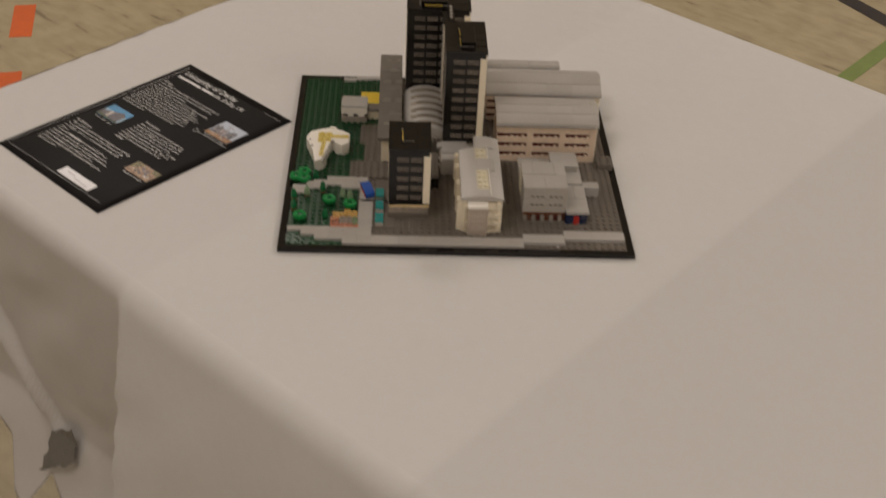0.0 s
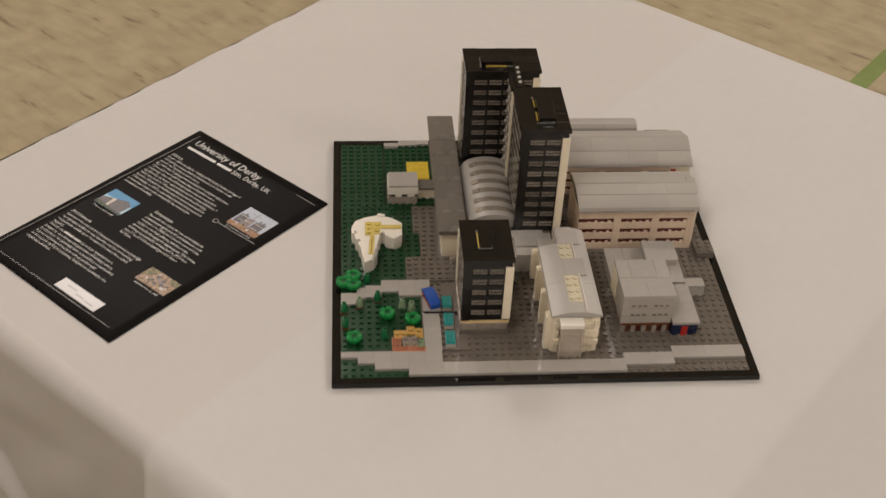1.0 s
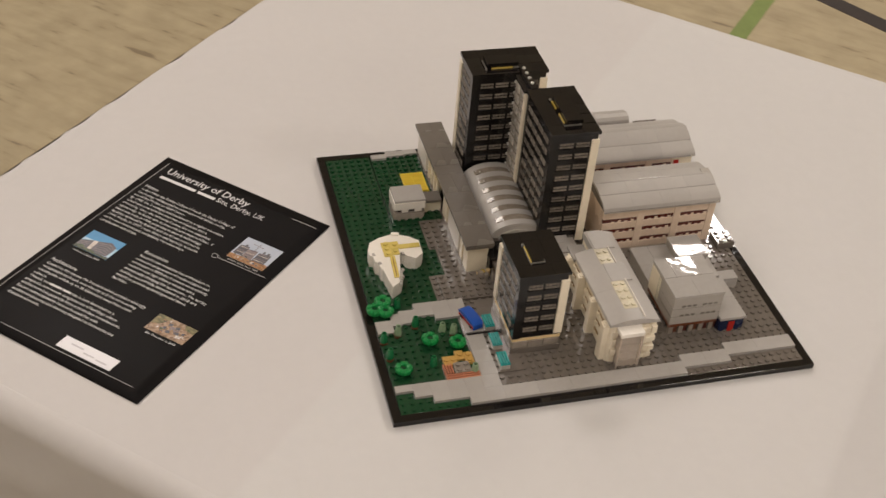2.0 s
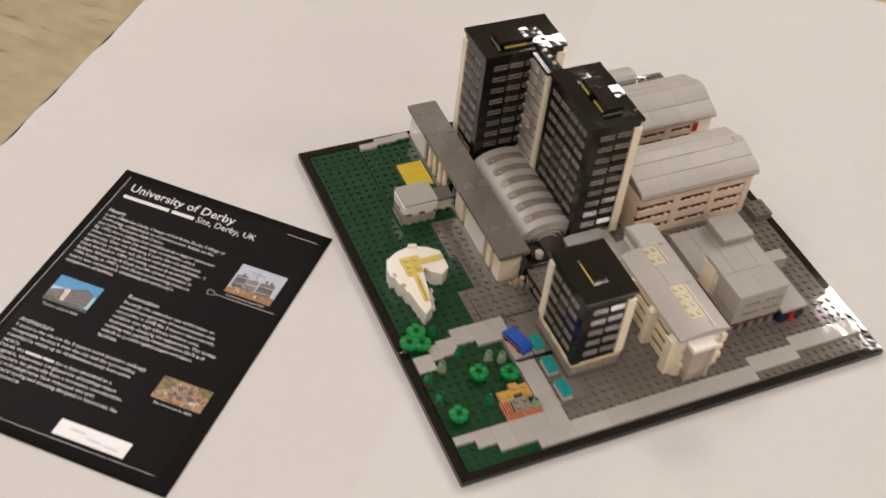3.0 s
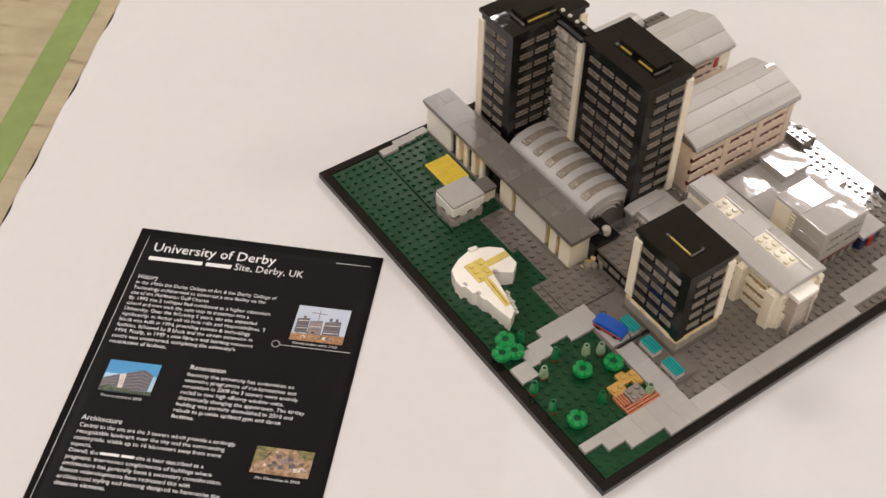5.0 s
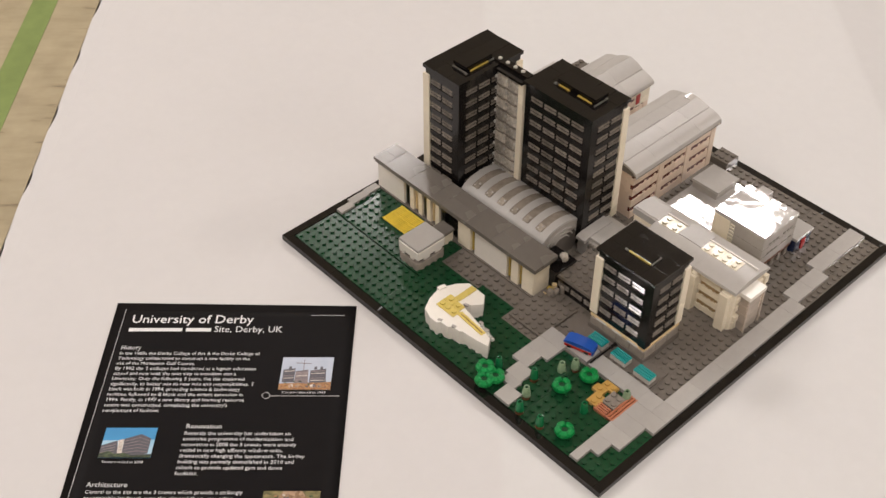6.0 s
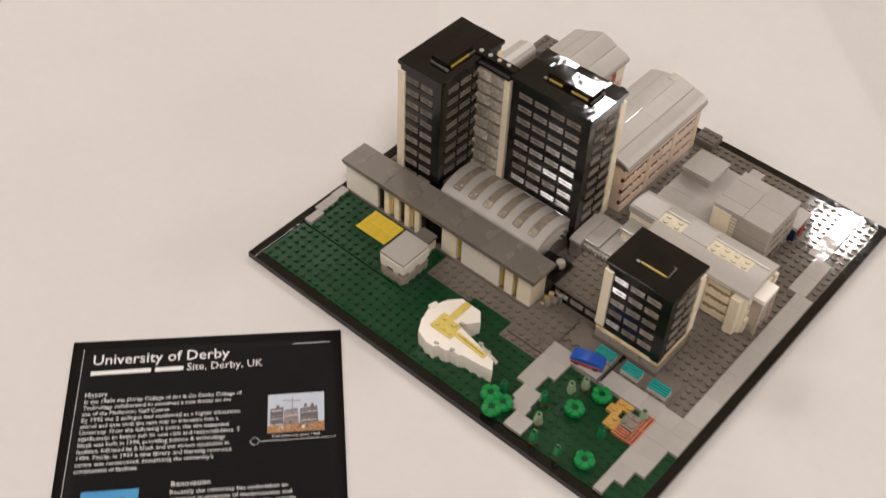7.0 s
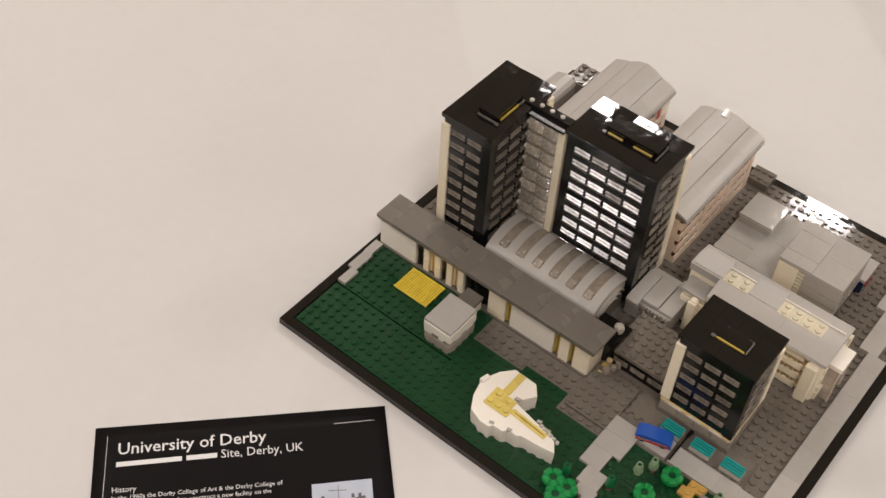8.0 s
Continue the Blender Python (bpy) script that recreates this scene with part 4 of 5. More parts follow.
# ---- the grey block on stilts ----
def grey_block():
    t = thing("grey_block", 39.5, 14.5, G, "light grey model block raised on clear posts over red doors", "model building", ALL)
    u0, u1, v0, v1 = 35.1, 41.4, 7.7, 14.6
    part("ground_storey", Geo().box(u0 + 0.8, v0 + 0.9, G, u1 + 0.6, v1, 21.8, 0.2), MAROON, t)
    for i in range(5):
        part("post", Geo().box(u0 + 0.15 + i * 1.3, v0 + 0.1, G, u0 + 0.75 + i * 1.3, v0 + 0.6, 16.2, 0.3), SMOKEGREY, t)
        part("door_panel", Geo().box(u0 + 0.8 + i * 1.3, v0 + 0.4, G, u0 + 1.4 + i * 1.3, v0 + 0.6, 16.2, 0.2), MAROON if i % 2 else BROWN, t)
    part("lintel", Geo().box(u0 + 0.05, v0 + 0.05, 16.3, u1, v1, 21.8, 0.2), BROWN, t, "dark red-brown band under the raised block")
    part("wall", Geo().box(u0, v0, 20.0, u1, v1, 52.4, 0.3), GREY, t)
    for z in (29.6, 39.2):
        part("course_joint", Geo().box(u0 - 0.015, v0 - 0.015, z, u1 + 0.015, v1, z + 0.25, 0.05), DARKGREY, t)
    for z in (28.0, 39.5):
        for a in (36.2, 38.9):
            for k in range(3):
                part("window_slit", Geo().box(a + k * 0.7, v0 - 0.04, z + 1.8, a + k * 0.7 + 0.5, v0 + 0.2, z + 4.0, 0.2), ROOFGREY, t)
    roof = part("roof", Geo().box(u0 - 0.05, v0 - 0.05, 52.4, u1 + 0.05, v1 + 0.05, 53.6, 0.2), GREY, t)
    tiled("roof_tile", u0 - 0.05, v0 - 0.05, u1 + 0.05, v1 + 0.05, 53.6, 55.2, 3.2, 3.5, GREYTILE, roof, tilt=0.5)
    for tile in roof.children:                 # the rear row leans back
        if tile.location.y > -0.024 and tile.location.x < 0:
            tile.rotation_euler.x -= radians(1.2)
    part("side_panel", Geo().box(u0 - 0.03, v1 - 2.2, 22, u0 + 0.3, v1, 51, 0.2), CREAM, t, "cream side panel")
    for k in range(7):
        part("clear_bar", Geo().box(u0 - 0.08, v1 - 2.9, 24 + k * 3.8, u0 + 0.3, v1 - 2.25, 26.4 + k * 3.8, 0.2), CLEARYELLOW, t)
    a = thing("grey_rear_roof", 40, 18, G, "low light grey model roof with a raised square on top", "model building", ALL)
    part("body", Geo().box(35.5, 14.7, G, 44.6, 21.4, 21.5, 0.3), GREY, a)
    flat = part("roof", Geo().box(35.3, 14.65, 21.5, 44.7, 21.6, 22.8, 0.2), GREY, a)
    tiled("roof_tile", 35.3, 14.65, 44.7, 21.6, 22.8, 24.4, 4.7, 3.5, GREYTILE, flat, tilt=0.3)
    for tile in flat.children:                 # the front row leans forward, parts of it hang to the east
        if tile.location.y < 0:
            tile.rotation_euler.x += radians(1.6)
        elif tile.location.x > 0:
            tile.rotation_euler.y += radians(1.5)
    part("raised_body", Geo().box(40.2, 17.8, 24.4, 44.2, 21.4, 31, 0.3), GREY, a)
    top = part("raised_roof", Geo().box(40.1, 17.6, 31, 44.3, 21.5, 32.6, 0.2), GREY, a)
    tiled("roof_tile", 40.1, 17.6, 44.3, 21.5, 32.6, 34.2, 4.2, 4.0, GREYTILE, top, tilt=0.2)
    for tile in top.children:
        tile.rotation_euler.y += radians(1.3)
    b = thing("grey_side_wing", 43, 11, G, "low grey model wing with dark blue walls and a red door", "model building", ALL)
    part("body", Geo().box(41.5, 7.2, G, 44.7, 14.2, 20.8, 0.3), NAVY, b)
    part("door", Geo().box(42.7, 7.1, G, 43.5, 7.3, 18.5, 0.2), RED, b, "red door")
    tiled("roof_tile", 41.5, 7.1, 44.9, 14.3, 20.8, 24.0, 3.4, 3.6, GREYTILE, b, tilt=0.2)
    c = thing("grey_step_block", 46, 15.4, G, "small light grey model step beside the wing", "model building", ALL)
    part("body", Geo().box(44.9, 14.4, G, 47.3, 16.0, 16.8, 0.3), GREY, c)
    piece("roof_tile", 44.85, 14.4, 16.8, 47.3, 16.0, 20.0, GREYTILE, c)


grey_block()


# ---- the two workshop halls with barrel roofs ----
LOW_CURVE = ((0.0, 0.0), (0.02, 0.28), (0.07, 0.48), (0.15, 0.66), (0.25, 0.78), (0.37, 0.92), (0.5, 1.0))
HIGH_CURVE = ((0.0, 0.0), (0.02, 0.14), (0.08, 0.28), (0.16, 0.42), (0.25, 0.54), (0.37, 0.84), (0.5, 1.0))


def barrel(v0, v1, eave, rise, half):
    """The curve of the roof bricks, from the front eave over the ridge to the rear eave."""
    w = v1 - v0
    return [(v0 + w * x, eave + rise * z) for x, z in half] + [(v1 - w * x, eave + rise * z) for x, z in reversed(half[:-1])]


def barrel_hall(name, label, u0, u1, v0, v1, eave, rise, half, storeys, bays, cuts):
    t = thing(name, (u0 + u1) / 2, (v0 + v1) / 2, G, label, "model building", ALL)
    part("core", Geo().box(u0 + 0.6, v0 + 0.9, G, u1 - 0.4, v1 - 0.3, eave, 0.2), MAROON, t)
    part("end_wall", Geo().box(u1 - 0.5, v0 + 0.6, G, u1 - 0.1, v1 - 0.2, eave, 0.3), CREAM, t)
    part("end_wall", Geo().box(u0 + 0.3, v0 + 0.9, G, u0 + 0.7, v1 - 0.2, eave, 0.3), PINK, t)
    h = (eave - G) / storeys
    bay = (u1 - u0 - 0.8) / bays
    for k in range(storeys):
        z = G + k * h
        part("wall_course", Geo().box(u0 + 0.3, v0 + 0.5, z, u1 - 0.2, v0 + 0.95, z + h * 0.62, 0.2), PINK, t)
        part("slit_back", Geo().box(u0 + 0.32, v0 + 0.60, z + h * 0.62, u1 - 0.22, v0 + 0.93, z + h, 0.05), MAROON, t, "dark red window slit")
        for i in range(bays):
            a = u0 + 0.4 + i * bay
            for j in range(4):
                x = a + 0.9 + j * (bay - 1.5) / 4
                part("slit_tooth", Geo().box(x + 0.2, v0 + 0.52, z + h * 0.6, x + 0.62, v0 + 0.65, z + h * (0.80 if j % 2 else 0.70), 0.1), PINK, t)
    for i in range(bays + 1):
        a = u0 + 0.4 + i * bay - (0.5 if 0 < i < bays else 0 if i == 0 else 0.8)
        if i > 0:
            part("pier", Geo().box(a, v0 + 0.44, G, a + 0.95, v0 + 0.98, eave - 0.3, 0.3), PINK, t)
    part("eave", Geo().box(u0 + 0.2, v0 + 0.3, eave - 1.2, u1 - 0.1, v0 + 0.95, eave - 0.2, 0.2), CREAM, t)
    top = barrel(v0, v1, eave, rise, half)
    part("roof_core", Geo().swept_u([(v, z - 1.6) for v, z in top], u0 + 0.1, u1 - 0.1), ROOFGREY, t)
    # curved bands of roof bricks with open joints along the hall
    for i0, i1, lift in ((0, 4, 0.0), (4, 6, 0.3), (6, 8, 0.3), (8, 12, 0.0)):
        prof = top[i0:i1 + 1]
        (va, za), (vb, zb) = prof[0], prof[-1]
        prof = [(v + (0.03 if k == 0 else -0.03 if k == len(prof) - 1 else 0), z + lift) for k, (v, z) in enumerate(prof)]
        ring = prof + [(v, z - 2.6) for v, z in reversed(prof)]
        u = u0
        for cut in cuts + (u1,):
            part("roof_piece", Geo().swept_u(ring, u + 0.006, cut - 0.006), GREYCURVE, t, smooth=True)
            u = cut
    part("gable", Geo().swept_u([(v, z - 1.5) for v, z in top], u1 - 0.6, u1 - 0.25), CREAM, t)
    part("gable", Geo().swept_u([(v, z - 1.5) for v, z in top], u0 + 0.4, u0 + 0.7), ROOFGREY, t)
    return t


h1 = barrel_hall("barrel_roof_hall", "pale brick model hall with red window slits and grey barrel roof", 31.9, 47.9, 23.7, 32.0, 60.5, 11, LOW_CURVE, 4, 3, (35.9, 39.9, 43.9))
part("ridge_rib", Geo().box(32.6, 27.9, 70.6, 41.0, 28.0, 72.0, 0.2), GREYTILE, h1, "fine rib along the roof")
part("clear_cap", Geo().swept_u([(26.2, 65), (26.5, 69), (27.4, 71.3), (28.9, 72.4), (28.9, 68), (27.0, 65)], 46.9, 48.1), CLEARWALL, h1, "clear curved end cap", smooth=True)
h2 = barrel_hall("rear_barrel_hall", "pale brick model hall with grey barrel roof and a red panel", 31.0, 50.0, 35.9, 44.4, 48.5, 14.5, HIGH_CURVE, 4, 3, (36.0, 41.0, 45.2))
part("blank_wall", Geo().box(46.9, 36.32, 26, 49.8, 36.8, 47.8, 0.2), CREAM, h2, "cream blank wall end")
part("red_panel", Geo().box(47.1, 36.26, 29, 47.9, 36.6, 41, 0.2), RED, h2, "red wall panel")


def rear_blocks():
    s = thing("raised_plate", 49.3, 23.2, G, "small raised dark grey studded plate beside the model hall", "model plate")
    part("body", Geo().box(48.1, 21.9, G, 50.5, 24.5, 11.2, 0.2), DARKGREY, s)
    piece("top_plate", 48.1, 21.9, 11.2, 50.5, 24.5, 14.2, DARKGREY, s, True)
    t = thing("flat_rear_block", 47.8, 46.6, G, "low dark grey model block with a studded flat top", "model building", ALL)
    part("body", Geo().box(46.1, 45.65, G, 49.3, 48.0, 27.6, 0.3), DARKGREY, t)
    piece("roof_plate", 45.9, 45.65, 27.6, 49.4, 48.1, 30.8, DARKGREY, t, True)
    r = thing("rear_low_hall", 36, 46.6, G, "low light grey model hall with a curved roof at the rear", "model building", ALL)
    part("body", Geo().box(29.5, 45.7, G, 44.0, 48.6, 42, 0.3), GREY, r)
    for a, b in ((29.4, 34.2), (34.2, 39.0), (39.0, 44.1)):
        part("roof_piece", Geo().swept_u([(45.65, 42), (45.8, 46), (46.2, 49), (47.0, 50), (48.2, 47), (48.7, 42)], a + 0.02, b - 0.02), GREYCURVE, r)


rear_blocks()


# ---- pavilion, corridor and terrace on the lawn ----
def rounded_rect(u0, v0, u1, v1, r, n=4):
    pts = []
    for cu, cv, a0 in ((u1 - r, v0 + r, -90), (u1 - r, v1 - r, 0), (u0 + r, v1 - r, 90), (u0 + r, v0 + r, 180)):
        for i in range(n + 1):
            a = radians(a0 + 90 * i / n)
            pts.append((cu + r * math.cos(a), cv + r * math.sin(a)))
    return pts


def pavilion():
    t = thing("pavilion", 9.7, 36.3, G, "small white model pavilion with rounded smoky base and grey roof", "model building", ALL)
    u0, v0, u1, v1 = 7.45, 34.45, 11.7, 37.9
    part("base", Geo().prism(rounded_rect(u0, v0, u1 - 0.05, v1 - 0.05, 0.4), G, 15.4), SMOKEGREY, t, "grey clear curved base", smooth=True)
    part("window_band", Geo().prism(rounded_rect(u0 + 0.3, v0 + 0.3, u1 - 0.2, v1 - 0.2, 0.5), 16.0, 20.2), SMOKE, t)
    for a, b in ((8.5, 9.1), (10.2, 10.9)):
        part("band_block", Geo().box(a, v0 + 0.1, 16.0, b + 0.3, v0 + 0.5, 20.2, 0.2), WHITE, t)
    for a, b in ((35.4, 36.0), (36.9, 37.8)):
        part("band_block", Geo().box(u0 + 0.1, a, 16.0, u0 + 0.5, b, 20.2, 0.2), WHITE, t)
    part("upper_wall", Geo().prism(rounded_rect(u0, v0, u1, v1, 0.25), 20.2, 28.6, 0.3), WHITE, t)
    roof = piece("roof_tile", u0 + 0.1, v0 + 0.1, 28.6, u1 - 0.05, v1 - 0.05, 31.4, GREYTILE, t)
    c = thing("corridor", 12.9, 36.3, G, "short dark grey model corridor from pavilion to hall", "model building", ALL)
    part("walls", Geo().box(11.75, 35.7, G, 14.1, 37.3, 19.5, 0.2), CREAM, c)
    part("roof", Geo().box(11.72, 35.5, 19.5, 14.1, 37.5, 22.7, 0.2), ROOFGREY, c, "dark grey corridor roof")


pavilion()


ter = thing("terrace", 12, 42, G, "yellow slatted model terrace on the green plates", "model terrace")
part("floor_plate", Geo().box(10.4, 39.9, G, 13.6, 44.2, G + 1.4, 0.15), GREEN, ter, "dark green plate under the slats")
for i in range(16):
    v = 39.94 + i * 0.266
    for u0, u1 in ((10.45, 11.95), (12.02, 13.55)):
        part("slat", Geo().box(u0, v, G + 1.3, u1, v + 0.175, G + 3.2, 0.12), YELLOW, ter)
for u in (10.42, 11.9, 13.4):
    part("cross_bar", Geo().box(u, 39.9, G + 1.3, u + 0.16, 44.2, G + 2.9, 0.15), YELLOW, ter)


# ---- the curved white building ----
def curved_block():
    t = thing("crescent_building", 6, 25, G, "white wedge-shaped model building with a tan ridge on its roof", "model building", ALL)
    outline = [(4.25, 19.6), (5.5, 20.5), (5.95, 21.5), (5.8, 22.5), (6.1, 24.1), (6.3, 25.2), (6.65, 26.0), (7.1, 25.2), (8.2, 24.4), (9.3, 25.3),
               (9.35, 27.8), (8.2, 28.8), (7.0, 29.3), (6.1, 29.5), (4.5, 29.1), (3.1, 28.3), (2.6, 26.9), (2.6, 25.9), (3.0, 25.6), (3.05, 24.6), (3.45, 24.3), (3.5, 23.3), (3.75, 23.0), (3.85, 22.0), (4.0, 20.9)]
    outline = [(u - 0.2, v) for u, v in outline]
    cu, cv = 5.2, 25.2
    def ring(k):
        return [(cu + (u - cu) * k, cv + (v - cv) * k) for u, v in outline]
    part("wall_layer", Geo().prism(ring(0.985), G, 12.7, 0.3), WHITE, t)
    part("wall_layer", Geo().prism(ring(1.0), 12.8, 22.4, 0.5), WHITE, t)
    for u0, v0, u1, v1 in ((4.2, 25.2, 5.3, 27.9), (5.3, 25.4, 6.2, 26.6), (5.3, 26.6, 6.4, 27.9)):
        piece("roof_plate", u0, v0, 22.4, u1, v1, 23.4, TANTOP, t, True)
    part("roof_ridge", Geo().box(6.35, 26.45, 22.4, 9.0, 27.25, 23.5, 0.3), TANTOP, t)
    part("roof_ridge", Geo().box(4.75, 21.2, 22.4, 5.4, 25.2, 23.3, 0.3).turned(-4, 5.0, 24), TANTOP, t)
    part("ridge_groove", Geo().box(5.02, 21.4, 23.3, 5.12, 24.9, 23.45, 0.05).turned(-4, 5.0, 24), BROWN, t, "dark groove in the ridge")
    rnd = random.Random(5)
    for k in range(6):
        v = 19.9 + k * 0.42
        part("clear_end", Geo().box(4.95 + k * 0.1, v, 20.4, 5.3 + k * 0.1, v + 0.32, 22.6 + rnd.uniform(0, 1.0), 0.3), CLEARBASE, t)
    part("roof_nub", Geo().box(5.9, 29.1, 20.0, 6.9, 29.6, 24.2, 0.4).turned(-12, 6.4, 29.4), WHITE, t)
    for u, v in ((2.95, 25.9), (3.4, 24.2), (6.6, 25.6), (5.9, 22.6), (5.6, 21.4)):
        part("notch", Geo().box(u - 0.16, v - 0.25, 21.0, u + 0.16, v + 0.25, 22.9, 0.2).turned(15, u, v), GREY, t)


TANTOP = abs_("pale_yellow_plastic", (0.62, 0.49, 0.13), 0.28, var=0.05)
curved_block()


# ---- the garden: round trees, cone bushes, patio, shelters, bus ----
def round_tree(u, v, h, size=1.0):
    t = thing("model_tree", u, v, G, "round bright green model tree with lobed leaf disc", "model tree", "round trees of the model garden")
    part("trunk", Geo().lathe(u, v, [(2.8, G), (2.8, h - 1.0), (2.4, h)], 10), BROWN, t)
    n, verts, faces = 40, [], []
    rings = [(0.30, h + 5.0), (0.36, h + 6.6), (0.62, h + 7.3), (0.92, h + 6.4), (1.0, h + 4.0), (0.86, h + 1.6), (0.4, h + 0.6)]
    for r, z in rings:
        for i in range(n):
            a = 2 * math.pi * i / n
            lobe = 1 - 0.12 * (0.5 - 0.5 * math.cos(5 * a)) ** 6 * (r > 0.5)
            dip = -1.4 * (0.5 - 0.5 * math.cos(5 * a)) ** 8 * (r > 0.5)
            rad = 8.4 * size * r * lobe / 8
            verts.append((u + rad * math.cos(a), v + rad * math.sin(a), z + dip))
    for k in range(len(rings) - 1):
        for i in range(n):
            j = (i + 1) % n
            faces.append([k * n + i, k * n + j, (k + 1) * n + j, (k + 1) * n + i])
    part("crown", Geo().add(verts, faces), LEAF, t, "bright green lobed crown", smooth=True)
    part("centre_hole", Geo().lathe(u, v, [(2.6 * size, h + 1.0), (2.6 * size, h + 5.4)], 10), GREEN, t)


for u, v, h in ((2.55, 18.5, 9), (1.35, 17.4, 8), (2.6, 17.0, 7.5), (6.7, 11.4, 8), (9.8, 10.4, 8), (2.6, 7.2, 8)):
    round_tree(u, v, h)


def cone_bush(u, v, material, base, label):
    t = thing("cone_bush", u, v, G, label, "model bush", "cone bushes of the model garden")
    h = G
    if base:
        part("pot", Geo().lathe(u, v, [(3.7, G), (3.7, G + 3.0), (3.5, G + 3.2)], 12), base, t, "reddish brown round base")
        h += 3.2
    part("cone", Geo().lathe(u, v, [(3.8, h), (3.8, h + 2.2), (2.7, h + 8.6), (2.5, h + 8.9), (2.4, h + 10.2), (1.7, h + 10.3), (1.6, h + 8.6)], 14, caps=False), material, t, smooth=True)
    part("hollow", Geo().lathe(u, v, [(1.65, h + 8.0), (1.65, h + 8.8)], 10), GREEN, t)



LEAF2 = abs_("mid_green_plastic", (0.006, 0.135, 0.045), 0.26, var=0.08)
for u, v, b in ((4.3, 18.2, None), (5.6, 14.3, BROWN), (1.4, 12.3, BROWN), (1.55, 9.6, BROWN), (6.3, 7.9, None)):
    cone_bush(u, v, LEAF2, b, "green cone-shaped model bush")
for u, v, b in ((8.65, 13.2, None), (9.75, 12.3, BROWN), (3.3, 13.2, BROWN), (10.7, 6.0, None)):
    cone_bush(u, v, SAND, b, "sand green cone-shaped model bush")

pat = thing("patio", 9.2, 7, G, "orange and red slatted model patio with a clear studded centre", "model patio")
for u0, v0, u1, v1 in ((7.4, 7.2, 9.0, 8.6), (9.0, 7.9, 10.0, 9.3), (10.0, 7.2, 11.0, 8.9)):
    piece("orange_plate", u0, v0, G, u1, v1, G + 3.2, ORANGE, pat, True)
piece("clear_plate", 8.4, 5.8, G, 10.3, 7.4, G + 3.4, SMOKEGREY, pat, True)
for i in range(4):
    part("red_slat", Geo().box(7.15 + i * 0.3, 5.9, G, 7.35 + i * 0.3, 7.4, G + 3.2, 0.2), BRICKRED, pat)
for i in range(3):
    part("red_slat", Geo().box(7.15, 4.85 + i * 0.34, G, 11.2, 5.08 + i * 0.34, G + 3.2, 0.2), BRICKRED, pat)
for u in (7.15, 9.1, 11.0):
    part("red_rail", Geo().box(u, 4.85, G, u + 0.2, 5.9, G + 3.0, 0.2), BRICKRED, pat)

for v0, v1 in ((12.0, 14.1), (8.8, 10.9), (5.5, 7.7)):
    s = thing("cycle_shelter", 14.2, (v0 + v1) / 2, G + 1.6, "clear model shelter with a teal slatted top", "model shelter", "teal shelters of the model")
    for k in range(2):
        piece("clear_plate", 13.6, v0, G + 1.6 + k * 2.4, 14.8, v1, G + 3.8 + k * 2.4, CLEARWALL, s, b=0.3)
    top = part("top", Geo().box(13.6, v0, G + 6.5, 14.8, v1, G + 7.6, 0.2), TEAL, s)
    for k in range(4):
        part("slat", Geo().box(13.62 + k * 0.3, v0 + 0.1, G + 7.5, 13.82 + k * 0.3, v1 - 0.1, G + 9.0, 0.2), TEAL, top)


# The arm's west part stands in for the shadow gap at the path edge.
bar_thing = thing("barrier_and_gap", 15.6, 11.65, G + 1.6, "slim black bar for a model barrier and the path edge's dark gap", "model barrier")
part("post", Geo().box(15.2, 11.35, G + 1.6, 15.4, 11.75, 11.2, 0.2), BLACK, bar_thing)
part("arm", Geo().box(11.3, 11.5, 9.62, 15.4, 11.66, 10.9, 0.2), BLACK, bar_thing)
part("counterweight", Geo().box(14.5, 11.4, 9.4, 15.4, 11.74, 11.6, 0.4), BLACK, bar_thing)


def bus():
    t = thing("model_bus", 12.25, 13.9, G + 3.2, "blue-topped model bus with red and white sides on the path", "model bus")
    cu, cv, ang = 12.25, 13.9, 17
    def turned(g):
        return g.turned(ang, cu, cv)
    part("lower_body", turned(Geo().box(11.6, 12.3, 10.4, 12.9, 15.5, 13.0, 0.3)), RED, t, "red lower body")
    part("window_band", turned(Geo().box(11.64, 12.35, 13.0, 12.86, 15.4, 15.0, 0.2)), CLEARWALL, t)
    g = Geo().swept_u([(12.2, 14.6), (12.2, 15.6), (12.6, 17.6), (13.4, 18.6), (14.6, 18.6), (15.3, 17.4), (15.6, 15.6), (15.6, 14.6)], 11.55, 12.95)
    part("roof", turned(g), BLUE, t, "blue curved roof", smooth=True)
    part("front", turned(Geo().box(11.6, 12.15, 10.4, 12.9, 12.32, 14.8, 0.2)), BLUE, t)
    for v in (12.9, 14.9):
        for u in (11.55, 12.85):
            part("wheel", turned(Geo().box(u, v - 0.25, 9.6, u + 0.12, v + 0.25, 12.4, 0.6)), BLACK, t)


bus()


# ---- the printed sheet ----
def text_mesh(body, size, weight):
    cu = bpy.data.curves.new("lettering", "FONT")
    cu.body, cu.size, cu.resolution_u = body, size, 2
    cu.offset = size * weight
    tmp = bpy.data.objects.new("lettering", cu)
    scene.collection.objects.link(tmp)
    me = bpy.data.meshes.new_from_object(tmp.evaluated_get(bpy.context.evaluated_depsgraph_get()))
    bpy.data.objects.remove(tmp)
    bpy.data.curves.remove(cu)
    return me


